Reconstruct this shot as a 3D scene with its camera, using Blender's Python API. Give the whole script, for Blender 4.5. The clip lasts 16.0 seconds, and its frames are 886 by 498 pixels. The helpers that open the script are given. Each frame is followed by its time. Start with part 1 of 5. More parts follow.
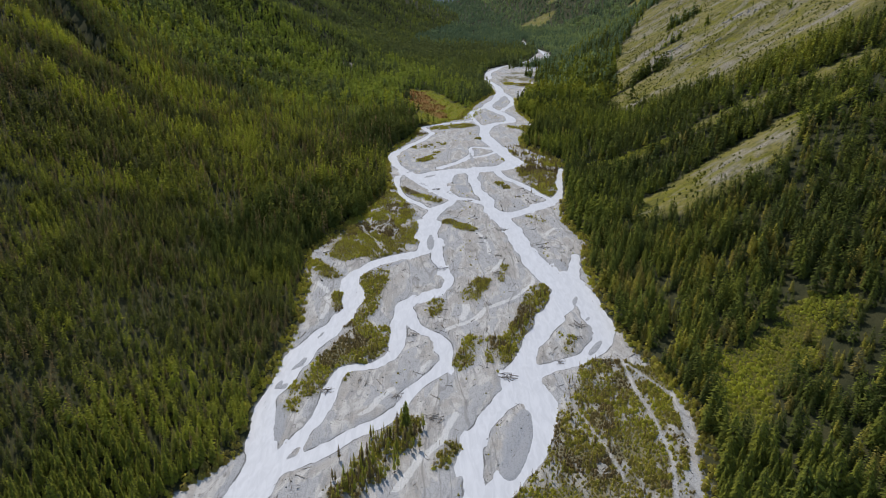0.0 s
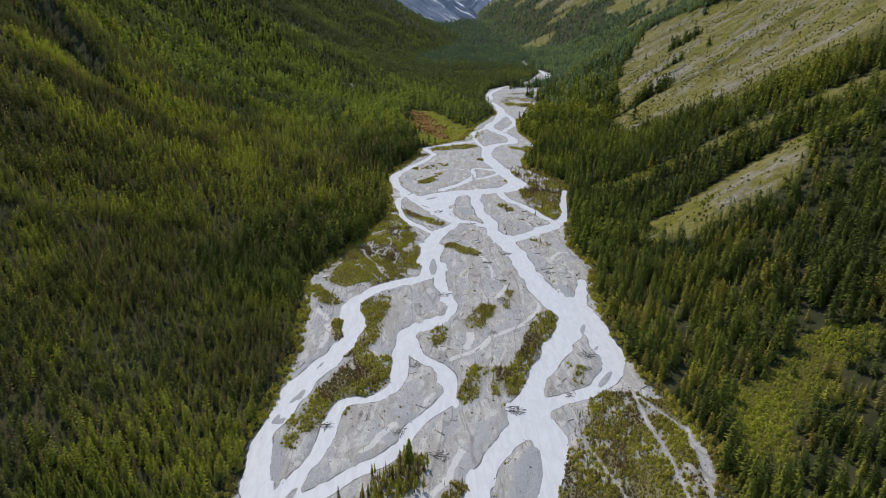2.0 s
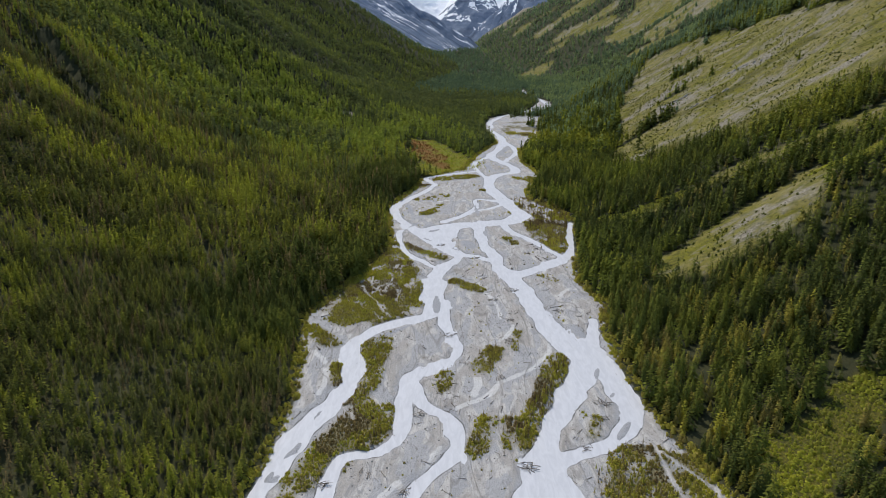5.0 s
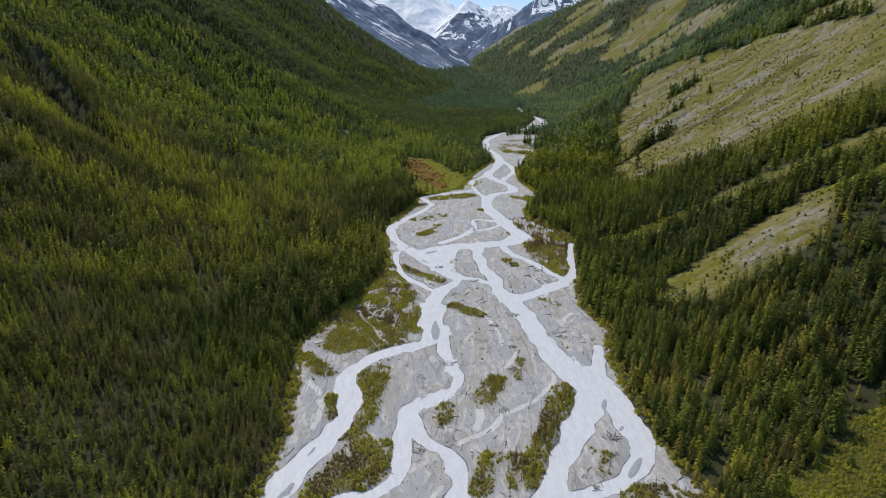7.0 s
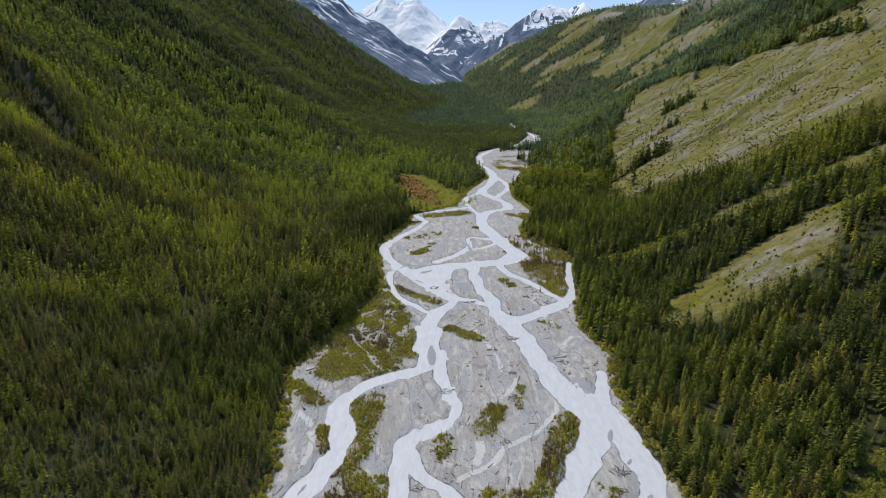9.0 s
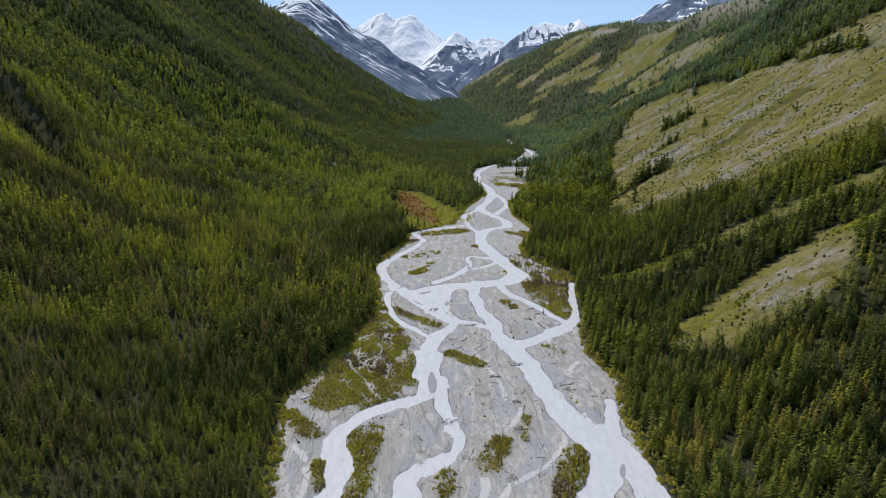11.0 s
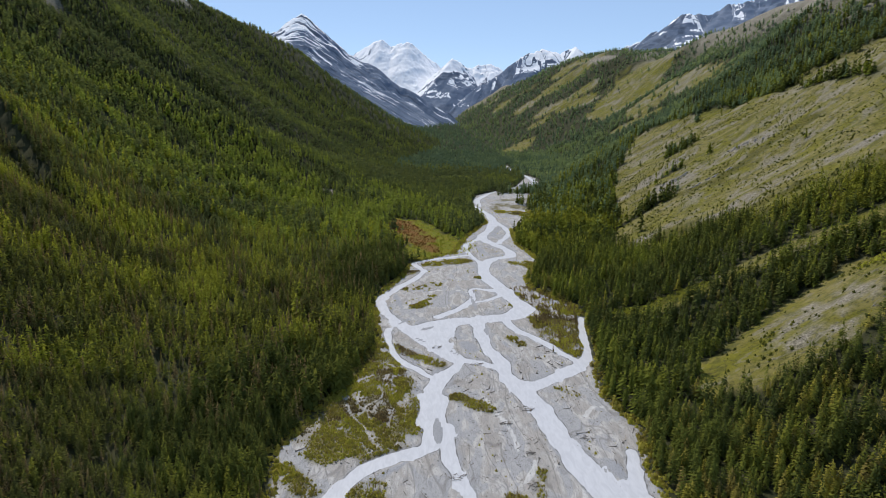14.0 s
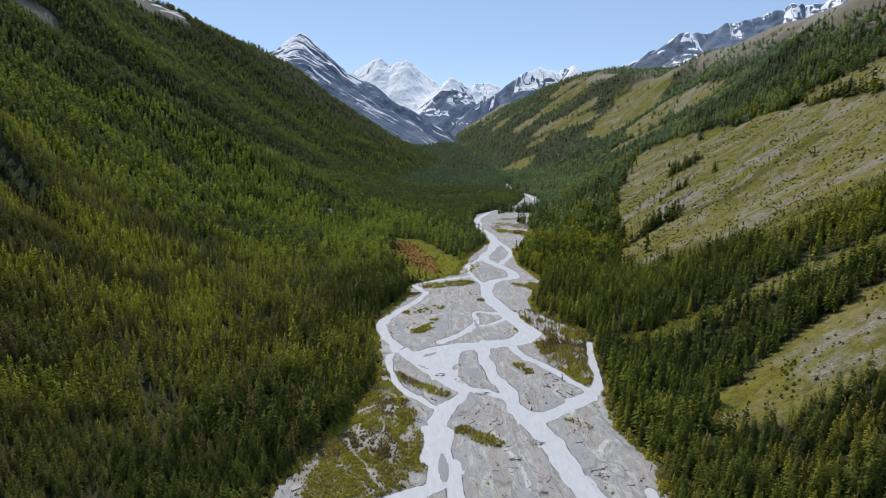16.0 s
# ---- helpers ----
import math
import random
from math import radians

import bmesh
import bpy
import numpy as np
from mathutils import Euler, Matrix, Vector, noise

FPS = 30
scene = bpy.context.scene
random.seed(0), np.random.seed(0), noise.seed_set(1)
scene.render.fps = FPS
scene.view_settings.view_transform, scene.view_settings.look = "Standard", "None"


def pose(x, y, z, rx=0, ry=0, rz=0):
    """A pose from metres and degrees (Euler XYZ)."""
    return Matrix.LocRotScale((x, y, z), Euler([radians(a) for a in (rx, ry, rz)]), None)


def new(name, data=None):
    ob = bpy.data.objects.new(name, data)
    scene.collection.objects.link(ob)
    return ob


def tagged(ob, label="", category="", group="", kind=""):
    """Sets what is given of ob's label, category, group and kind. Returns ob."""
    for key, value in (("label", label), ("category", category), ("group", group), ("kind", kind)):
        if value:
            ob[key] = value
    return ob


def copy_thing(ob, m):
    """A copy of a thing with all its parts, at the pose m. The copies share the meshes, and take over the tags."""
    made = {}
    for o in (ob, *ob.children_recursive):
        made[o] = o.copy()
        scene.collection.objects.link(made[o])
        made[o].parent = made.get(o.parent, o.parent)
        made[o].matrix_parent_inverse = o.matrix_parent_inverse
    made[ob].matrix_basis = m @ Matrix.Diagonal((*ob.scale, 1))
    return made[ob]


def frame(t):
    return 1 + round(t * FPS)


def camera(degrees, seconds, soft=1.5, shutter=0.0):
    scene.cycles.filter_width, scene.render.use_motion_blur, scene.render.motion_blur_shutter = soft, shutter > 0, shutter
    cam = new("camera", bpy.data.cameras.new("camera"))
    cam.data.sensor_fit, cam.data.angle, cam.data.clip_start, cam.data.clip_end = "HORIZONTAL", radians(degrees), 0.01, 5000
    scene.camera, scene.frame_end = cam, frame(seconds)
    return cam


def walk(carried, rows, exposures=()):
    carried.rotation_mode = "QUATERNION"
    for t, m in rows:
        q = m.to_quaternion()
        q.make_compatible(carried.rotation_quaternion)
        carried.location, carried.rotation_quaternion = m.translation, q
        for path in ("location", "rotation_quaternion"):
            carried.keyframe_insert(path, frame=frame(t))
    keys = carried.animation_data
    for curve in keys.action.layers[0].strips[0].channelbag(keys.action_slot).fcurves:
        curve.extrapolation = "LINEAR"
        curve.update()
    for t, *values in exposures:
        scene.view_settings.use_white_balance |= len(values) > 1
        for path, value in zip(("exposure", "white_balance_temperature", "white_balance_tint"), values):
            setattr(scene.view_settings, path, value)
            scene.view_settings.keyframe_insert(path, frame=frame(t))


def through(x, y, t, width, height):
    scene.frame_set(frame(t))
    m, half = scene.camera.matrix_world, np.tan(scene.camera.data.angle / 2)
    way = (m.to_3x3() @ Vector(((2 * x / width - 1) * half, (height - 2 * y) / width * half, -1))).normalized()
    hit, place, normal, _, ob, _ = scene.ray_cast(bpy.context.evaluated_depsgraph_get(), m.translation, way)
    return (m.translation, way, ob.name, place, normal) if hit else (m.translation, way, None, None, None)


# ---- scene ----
cam = camera(66.7, 16.0, soft=0.6)
METRES, EYE, TILT, LEAN, TURN = 150.0, 190.0, -20.7, 0.0, 0.0
ROWS = [
    (0.0, 0.0, 0.0, 0.0, 0.0, 0.0, -0.0),
    (0.5, -0.0038, 0.0216, 0.0085, -0.0, 0.41, -0.01),
    (1.0, -0.0077, 0.0433, 0.0166, -0.0, 0.83, -0.0),
    (1.5, -0.0117, 0.0641, 0.0246, -0.0, 1.19, -0.01),
    (2.0, -0.0162, 0.0867, 0.033, -0.02, 1.58, -0.02),
    (2.5, -0.0207, 0.1101, 0.0419, -0.03, 1.95, -0.05),
    (3.0, -0.0253, 0.1344, 0.0511, -0.03, 2.33, -0.06),
    (3.5, -0.0303, 0.1597, 0.0607, -0.04, 2.71, -0.07),
    (4.0, -0.0356, 0.1857, 0.0702, -0.07, 3.09, -0.08),
    (6.5, -0.0626, 0.3191, 0.1223, -0.52, 4.87, 0.07),
    (7.0, -0.0676, 0.3468, 0.1328, -0.65, 5.23, 0.09),
    (7.5, -0.0725, 0.375, 0.1429, -0.81, 5.58, 0.14),
    (8.0, -0.078, 0.4039, 0.1536, -1.01, 5.88, 0.18),
    (8.5, -0.0837, 0.4332, 0.1643, -1.22, 6.18, 0.21),
    (9.0, -0.0895, 0.4632, 0.1754, -1.37, 6.48, 0.23),
    (11.5, -0.1177, 0.6147, 0.2335, -1.84, 8.09, 0.28),
    (12.0, -0.1234, 0.6468, 0.2458, -1.9, 8.43, 0.3),
    (12.5, -0.1295, 0.6793, 0.2585, -1.95, 8.78, 0.3),
    (13.0, -0.1356, 0.7128, 0.2714, -2.0, 9.13, 0.32),
    (13.5, -0.1418, 0.7469, 0.2844, -2.04, 9.5, 0.34),
    (14.0, -0.1479, 0.781, 0.2977, -2.09, 9.89, 0.36),
    (14.5, -0.1544, 0.815, 0.311, -2.13, 10.26, 0.37),
    (15.0, -0.1609, 0.8496, 0.3249, -2.18, 10.61, 0.38),
    (15.5, -0.167, 0.8847, 0.3389, -2.22, 10.97, 0.39),
    (16.0, -0.1735, 0.9195, 0.3525, -2.26, 11.37, 0.42),
]
walk(cam, [(t, pose(0, 0, EYE, TILT, LEAN, TURN) @ pose(METRES * x, METRES * y, METRES * z, 90 + pitch, roll, yaw)) for t, x, y, z, yaw, pitch, roll in ROWS])

# ---- world, sun ----
SUN_AZ, SUN_EL = -24.0, 56.0  # degrees: from straight ahead (+y), minus is to the left; height over the horizon
world = bpy.data.worlds.new("sky")
scene.world = world
world.use_nodes = True
wn = world.node_tree.nodes
sky = wn.new("ShaderNodeTexSky")
sky.sky_type = "NISHITA"
sky.sun_disc = False
sky.sun_elevation = radians(SUN_EL)
sky.sun_rotation = radians(SUN_AZ)
sky.altitude = 1800
sky.air_density, sky.dust_density, sky.ozone_density = 0.7, 0.5, 1.4
wn["Background"].inputs["Strength"].default_value = 0.15
veil = wn.new("ShaderNodeMix")  # thin high haze evens the sky out
veil.data_type = "RGBA"
veil.inputs[0].default_value = 0.5
veil.inputs[7].default_value = (2.75, 3.95, 5.75, 1)
world.node_tree.links.new(sky.outputs[0], veil.inputs[6])
world.node_tree.links.new(veil.outputs[2], wn["Background"].inputs["Color"])

sun_data = bpy.data.lights.new("sun", "SUN")
sun_data.energy, sun_data.angle, sun_data.color = 3.5, radians(0.53), (1.0, 0.915, 0.815)
sun = new("sun", sun_data)
saz, sel = radians(SUN_AZ), radians(SUN_EL)
SUN_DIR = Vector((math.sin(saz) * math.cos(sel), math.cos(saz) * math.cos(sel), math.sin(sel)))
sun.rotation_euler = SUN_DIR.to_track_quat("Z", "Y").to_euler()
scene.view_settings.exposure = 0.0

# ---- materials ----


class Nodes:
    """A few short hands for building a node material."""

    def __init__(self, name):
        self.mat = bpy.data.materials.new(name)
        self.mat.use_nodes = True
        self.tree = self.mat.node_tree
        self.bsdf = self.tree.nodes["Principled BSDF"]
        self.out = self.tree.nodes["Material Output"]

    def link(self, a, b):
        self.tree.links.new(a, b)

    def put(self, socket, value):
        if isinstance(value, bpy.types.NodeSocket):
            self.link(value, socket)
        else:
            socket.default_value = value

    def position(self):
        return self.tree.nodes.new("ShaderNodeNewGeometry").outputs["Position"]

    def scaled(self, vec, sx, sy, sz):
        n = self.tree.nodes.new("ShaderNodeMapping")
        self.link(vec, n.inputs["Vector"])
        n.inputs["Scale"].default_value = (sx, sy, sz)
        return n.outputs[0]

    def noise(self, vec, scale, detail=4.0, rough=0.55, distort=0.0):
        n = self.tree.nodes.new("ShaderNodeTexNoise")
        self.link(vec, n.inputs["Vector"])
        n.inputs["Scale"].default_value, n.inputs["Detail"].default_value = scale, detail
        n.inputs["Roughness"].default_value, n.inputs["Distortion"].default_value = rough, distort
        return n.outputs["Fac"]

    def voronoi(self, vec, scale, feature="F1"):
        n = self.tree.nodes.new("ShaderNodeTexVoronoi")
        n.feature = feature
        self.link(vec, n.inputs["Vector"])
        n.inputs["Scale"].default_value = scale
        return n.outputs["Distance"]

    def attribute(self, name):
        n = self.tree.nodes.new("ShaderNodeAttribute")
        n.attribute_name = name
        return n.outputs["Fac"]

    def ramp(self, fac, lo, hi, a=0.0, b=1.0):
        n = self.tree.nodes.new("ShaderNodeMapRange")
        n.interpolation_type = "SMOOTHSTEP"
        self.put(n.inputs[0], fac)
        for i, v in enumerate((lo, hi, a, b)):
            n.inputs[1 + i].default_value = v
        return n.outputs[0]

    def math(self, op, a, b=0.0):
        n = self.tree.nodes.new("ShaderNodeMath")
        n.operation = op
        self.put(n.inputs[0], a)
        self.put(n.inputs[1], b)
        return n.outputs[0]

    def mix(self, fac, a, b):
        n = self.tree.nodes.new("ShaderNodeMix")
        n.data_type = "RGBA"
        self.put(n.inputs[0], fac)
        for socket, value in ((n.inputs[6], a), (n.inputs[7], b)):
            self.put(socket, value if isinstance(value, bpy.types.NodeSocket) else (*value, 1.0))
        return n.outputs[2]

    def bump(self, height, strength, distance):
        n = self.tree.nodes.new("ShaderNodeBump")
        n.inputs["Strength"].default_value, n.inputs["Distance"].default_value = strength, distance
        self.link(height, n.inputs["Height"])
        self.link(n.outputs[0], self.bsdf.inputs["Normal"])

    def finish(self, colour, rough=0.9, spec=0.3, metal=0.0):
        self.put(self.bsdf.inputs["Base Color"], colour if isinstance(colour, bpy.types.NodeSocket) else (*colour, 1.0))
        self.put(self.bsdf.inputs["Roughness"], rough)
        self.bsdf.inputs["Specular IOR Level"].default_value = spec
        self.bsdf.inputs["Metallic"].default_value = metal
        return self.mat

    def leafy(self, colour, through=0.35):
        """A leaf's two-sided look: it reflects, and lets some light through."""
        d = self.tree.nodes.new("ShaderNodeBsdfDiffuse")
        t = self.tree.nodes.new("ShaderNodeBsdfTranslucent")
        m = self.tree.nodes.new("ShaderNodeMixShader")
        m.inputs[0].default_value = through
        for n in (d, t):
            self.link(colour, n.inputs["Color"])
        self.link(d.outputs[0], m.inputs[1])
        self.link(t.outputs[0], m.inputs[2])
        self.link(m.outputs[0], self.out.inputs["Surface"])
        return self.mat


def ground_material():
    n = Nodes("valley_ground")
    p = n.position()
    big, mid, fine = n.noise(p, 0.012, 4), n.noise(p, 0.09, 5), n.noise(p, 0.9, 4, 0.7)
    soil = n.mix(n.ramp(mid, 0.35, 0.65), (0.026, 0.03, 0.013), (0.05, 0.05, 0.022))
    # river gravel: pale grey silt, streaked along the flow, with darker cobble patches
    streak = n.noise(n.scaled(p, 0.16, 0.04, 0.1), 1.0, 6, 0.65, 1.5)
    stone = n.voronoi(p, 1.3)
    speck = n.noise(p, 1.7, 3, 0.8)
    silt = n.mix(n.ramp(streak, 0.36, 0.62), (0.325, 0.317, 0.305), (0.48, 0.466, 0.448))
    zone = n.noise(n.scaled(p, 0.07, 0.03, 0.07), 1.0, 2.5, 0.5, 0.5)
    cobble = n.mix(n.ramp(stone, 0.1, 0.5), (0.24, 0.245, 0.255), (0.355, 0.36, 0.37))
    silt = n.mix(n.ramp(zone, 0.525, 0.55, 0, 0.85), silt, cobble)
    silt = n.mix(n.ramp(zone, 0.46, 0.42, 0, 0.6), silt, n.mix(speck, (0.375, 0.352, 0.325), (0.25, 0.234, 0.212)))
    rim = n.math("MULTIPLY", n.ramp(n.math("ABSOLUTE", n.math("SUBTRACT", zone, 0.456)), 0.008, 0.003, 0, 0.5), n.ramp(fine, 0.45, 0.6))
    silt = n.mix(rim, silt, (0.13, 0.115, 0.1))
    silt = n.mix(n.ramp(n.noise(n.scaled(p, 0.3, 0.1, 0.2), 1.0, 5, 0.7, 1.0), 0.53, 0.63, 0, 0.6), silt, (0.225, 0.227, 0.233))
    silt = n.mix(n.ramp(speck, 0.54, 0.64, 0, 0.6), silt, (0.2, 0.19, 0.18))
    # flood wrack: thin dark lines of twigs and bark along old water lines
    wrack = n.noise(n.scaled(p, 0.13, 0.045, 0.1), 1.0, 2.5, 0.5, 0.4)
    line = n.math("ABSOLUTE", n.math("SUBTRACT", wrack, 0.5))
    line = n.math("MULTIPLY", n.ramp(line, 0.01, 0.003, 0, 0.6), n.math("MULTIPLY", n.ramp(n.noise(p, 0.05, 3), 0.48, 0.58), n.ramp(fine, 0.4, 0.58)))
    silt = n.mix(line, silt, (0.1, 0.085, 0.07))
    pale = n.mix(n.ramp(speck, 0.5, 0.7), (0.62, 0.62, 0.615), (0.42, 0.41, 0.4))
    silt = n.mix(n.math("MULTIPLY", n.ramp(n.attribute("silt"), 0.3, 0.7), 0.6), silt, pale)
    # dark line in the colour, standing for the shading of old channels' banks
    cut = n.attribute("dry")
    silt = n.mix(n.math("MULTIPLY", n.ramp(cut, 0.79, 0.81), n.ramp(cut, 0.84, 0.82, 0, 0.45)), silt, (0.16, 0.15, 0.14))
    wet = n.mix(n.ramp(stone, 0.1, 0.5), (0.2, 0.208, 0.22), (0.32, 0.328, 0.345))
    wet = n.mix(n.ramp(speck, 0.52, 0.7, 0, 0.4), wet, (0.2, 0.2, 0.21))
    silt = n.mix(n.attribute("wet"), silt, wet)
    # shade under the bars' cut edges, painted as a broken dark line
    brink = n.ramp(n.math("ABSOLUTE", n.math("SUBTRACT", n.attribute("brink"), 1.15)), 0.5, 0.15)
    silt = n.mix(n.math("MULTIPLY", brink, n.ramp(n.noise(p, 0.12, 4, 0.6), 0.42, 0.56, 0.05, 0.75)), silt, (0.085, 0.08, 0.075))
    # dry meadow with yellow and olive patches
    patch = n.noise(n.scaled(p, 0.45, 1.0, 0.6), 0.03, 6, 0.65, 0.6)
    grass = n.mix(n.ramp(patch, 0.36, 0.6), (0.15, 0.136, 0.02), (0.2, 0.175, 0.058))
    grass = n.mix(n.ramp(n.noise(n.scaled(p, 0.5, 1.0, 0.6), 0.016, 4), 0.47, 0.58, 0, 0.85), grass, (0.155, 0.146, 0.012))
    grass = n.mix(n.ramp(mid, 0.5, 0.68, 0, 0.7), grass, (0.07, 0.075, 0.016))
    grass = n.mix(n.ramp(n.noise(p, 0.35, 4, 0.7), 0.52, 0.7, 0, 0.7), grass, (0.06, 0.058, 0.018))
    band = n.noise(n.scaled(p, 0.012, 0.06, 0.05), 1.0, 6, 0.68, 0.9)
    grass = n.mix(n.ramp(band, 0.56, 0.62, 0, 0.7), grass, n.mix(n.ramp(n.noise(p, 0.4, 4, 0.7), 0.4, 0.6), (0.125, 0.115, 0.085), (0.25, 0.23, 0.175)))
    grass = n.mix(n.ramp(band, 0.46, 0.4, 0, 0.8), grass, n.mix(n.ramp(fine, 0.4, 0.6), (0.13, 0.13, 0.014), (0.06, 0.065, 0.012)))
    grass = n.mix(n.ramp(n.noise(p, 0.22, 5, 0.72), 0.54, 0.62, 0, 0.75), grass, (0.05, 0.05, 0.02))
    grass = n.mix(n.ramp(n.noise(n.scaled(p, 0.03, 0.1, 0.08), 1.0, 6, 0.72, 1.2), 0.57, 0.62, 0, 0.5), grass, (0.21, 0.195, 0.15))
    scree = n.mix(n.ramp(n.noise(p, 0.5, 5, 0.75), 0.4, 0.62), (0.13, 0.118, 0.092), (0.33, 0.3, 0.235))
    # low brown scrub
    scrub = n.mix(n.ramp(mid, 0.4, 0.6), (0.15, 0.13, 0.055), (0.1, 0.09, 0.035))
    scrub = n.mix(n.ramp(fine, 0.5, 0.7, 0, 0.6), scrub, (0.05, 0.043, 0.02))
    red = n.mix(n.attribute("rust"), n.mix(n.ramp(mid, 0.42, 0.58), (0.13, 0.148, 0.008), (0.17, 0.15, 0.012)), n.mix(n.ramp(mid, 0.4, 0.6), (0.19, 0.085, 0.024), (0.15, 0.105, 0.02)))
    red = n.mix(n.ramp(n.noise(p, 0.3, 4, 0.7), 0.5, 0.66, 0, 0.6), red, (0.05, 0.055, 0.014))
    c = n.mix(n.attribute("gravel"), soil, silt)
    c = n.mix(n.attribute("grass"), c, grass)
    c = n.mix(n.attribute("scree"), c, scree)
    c = n.mix(n.attribute("scrub"), c, scrub)
    c = n.mix(n.attribute("heath"), c, red)
    c = n.mix(n.attribute("lush"), c, n.mix(n.ramp(n.noise(p, 0.07, 4, 0.6), 0.42, 0.6), n.mix(n.ramp(fine, 0.4, 0.62), (0.135, 0.12, 0.016), (0.05, 0.05, 0.012)), n.mix(n.ramp(fine, 0.4, 0.62), (0.085, 0.085, 0.018), (0.035, 0.038, 0.01))))
    n.bump(n.math("ADD", n.math("ADD", fine, n.math("MULTIPLY", streak, 2.0)), n.math("MULTIPLY", stone, 0.15)), 1.0, 0.45)
    return n.finish(c, 0.95, 0.15)


def water_material():
    n = Nodes("glacial_water")
    p = n.position()
    flow = n.noise(n.scaled(p, 0.35, 0.09, 0.2), 1.0, 4, 0.6, 0.8)
    c = n.mix(n.ramp(flow, 0.3, 0.7), (0.455, 0.468, 0.5), (0.525, 0.538, 0.57))
    n.bump(n.noise(n.scaled(p, 1.0, 0.5, 1.0), 1.2, 3, 0.6), 0.35, 0.12)
    return n.finish(c, 0.6, 0.25)


def foliage_material(name, dark, light, tip, through=0.4):
    n = Nodes(name)
    p = n.position()
    tint = n.attribute("tint")
    c = n.mix(tint, dark, light)
    c = n.mix(n.math("MULTIPLY", n.ramp(n.noise(p, 0.012, 4, 0.6), 0.42, 0.66, 0, 0.9), tint), c, tip)
    c = n.mix(n.ramp(n.noise(p, 1.3, 3, 0.7), 0.45, 0.7, 0, 0.22), c, tuple(0.45 * v for v in dark))
    return n.leafy(c, through)


def bark_material():
    n = Nodes("conifer_bark")
    p = n.position()
    c = n.mix(n.ramp(n.noise(n.scaled(p, 6, 6, 0.8), 1.0, 4), 0.35, 0.65), (0.07, 0.05, 0.035), (0.17, 0.13, 0.095))
    return n.finish(c, 0.95, 0.1)


def rock_snow_material(name, rock_a, rock_b, line):
    """Bare rock with old snow in its gullies, which run down the fall lines stored on the mesh."""
    n = Nodes(name)
    p = n.position()
    lay = n.tree.nodes.new("ShaderNodeCombineXYZ")
    n.link(n.attribute("across"), lay.inputs[0])
    n.link(n.attribute("down"), lay.inputs[1])
    gully = n.noise(n.scaled(lay.outputs[0], 0.07, 0.0055, 1.0), 1.0, 4, 0.6, 0.8)
    rock = n.mix(n.ramp(n.noise(p, 0.012, 6, 0.65), 0.38, 0.62), rock_a, rock_b)
    rock = n.mix(n.ramp(gully, 0.5, 0.36, 0, 0.7), rock, tuple(0.5 * v for v in rock_a))
    edge = n.math("ADD", n.attribute("snow"), n.math("MULTIPLY", n.math("SUBTRACT", gully, 0.5), 2.0))
    edge = n.math("ADD", edge, n.math("MULTIPLY", n.math("SUBTRACT", n.noise(p, 0.05, 5, 0.65), 0.5), 0.35))
    c = n.mix(n.ramp(edge, line, line + 0.03), rock, (0.93, 0.935, 0.95))
    n.bump(n.noise(p, 0.05, 4, 0.6), 0.12, 4.0)
    return n.finish(c, 0.9, 0.15)


GROUND, WATER = ground_material(), water_material()
LARCH = foliage_material("larch_needles", (0.116, 0.122, 0.0371), (0.388, 0.4, 0.0481), (0.417, 0.43, 0.0459), 0.36)
# farther larches: greener, with distance haze lightening the painted dark tone
HAZY_LARCH = foliage_material("hazy_larch_needles", (0.138, 0.16, 0.0634), (0.321, 0.37, 0.0634), (0.356, 0.4, 0.0579), 0.38)
PINE = foliage_material("pine_needles", (0.085, 0.102, 0.03), (0.25, 0.278, 0.04), (0.3, 0.295, 0.037), 0.28)
# distance haze is painted into these needles, bluer and paler than PINE
HAZY_PINE = foliage_material("hazy_pine_needles", (0.14, 0.2, 0.115), (0.28, 0.35, 0.15), (0.3, 0.36, 0.13), 0.5)
SHRUB = foliage_material("willow_leaves", (0.29, 0.24, 0.075), (0.5, 0.465, 0.075), (0.46, 0.44, 0.058), 0.48)
JUNIPER = foliage_material("juniper_leaves", (0.07, 0.085, 0.025), (0.17, 0.17, 0.035), (0.2, 0.2, 0.03), 0.4)
SAPLING = foliage_material("young_larch_needles", (0.34, 0.34, 0.07), (0.52, 0.53, 0.08), (0.5, 0.5, 0.06), 0.6)
TWIG = foliage_material("bare_twigs", (0.17, 0.125, 0.06), (0.3, 0.225, 0.1), (0.28, 0.23, 0.07), 0.3)
BARK = bark_material()
RUSTY = foliage_material("rusty_leaves", (0.15, 0.075, 0.026), (0.3, 0.15, 0.045), (0.22, 0.15, 0.03), 0.3)
FOLIAGE = (RUSTY, LARCH, HAZY_LARCH, PINE, HAZY_PINE, SHRUB, JUNIPER, SAPLING, TWIG)


def driftwood_material():
    n = Nodes("bleached_driftwood")
    p = n.position()
    c = n.mix(n.ramp(n.noise(n.scaled(p, 5, 5, 5), 1.0, 4, 0.7), 0.35, 0.65), (0.17, 0.145, 0.12), (0.46, 0.43, 0.39))
    info = n.tree.nodes.new("ShaderNodeObjectInfo")
    c = n.mix(n.ramp(info.outputs["Random"], 0.35, 0.6, 0, 0.8), c, (0.11, 0.09, 0.075))
    return n.finish(c, 0.9, 0.15)


def boulder_material():
    n = Nodes("grey_boulder")
    p = n.position()
    c = n.mix(n.ramp(n.noise(p, 0.9, 5, 0.7), 0.35, 0.65), (0.16, 0.155, 0.145), (0.36, 0.345, 0.32))
    return n.finish(c, 0.95, 0.15)


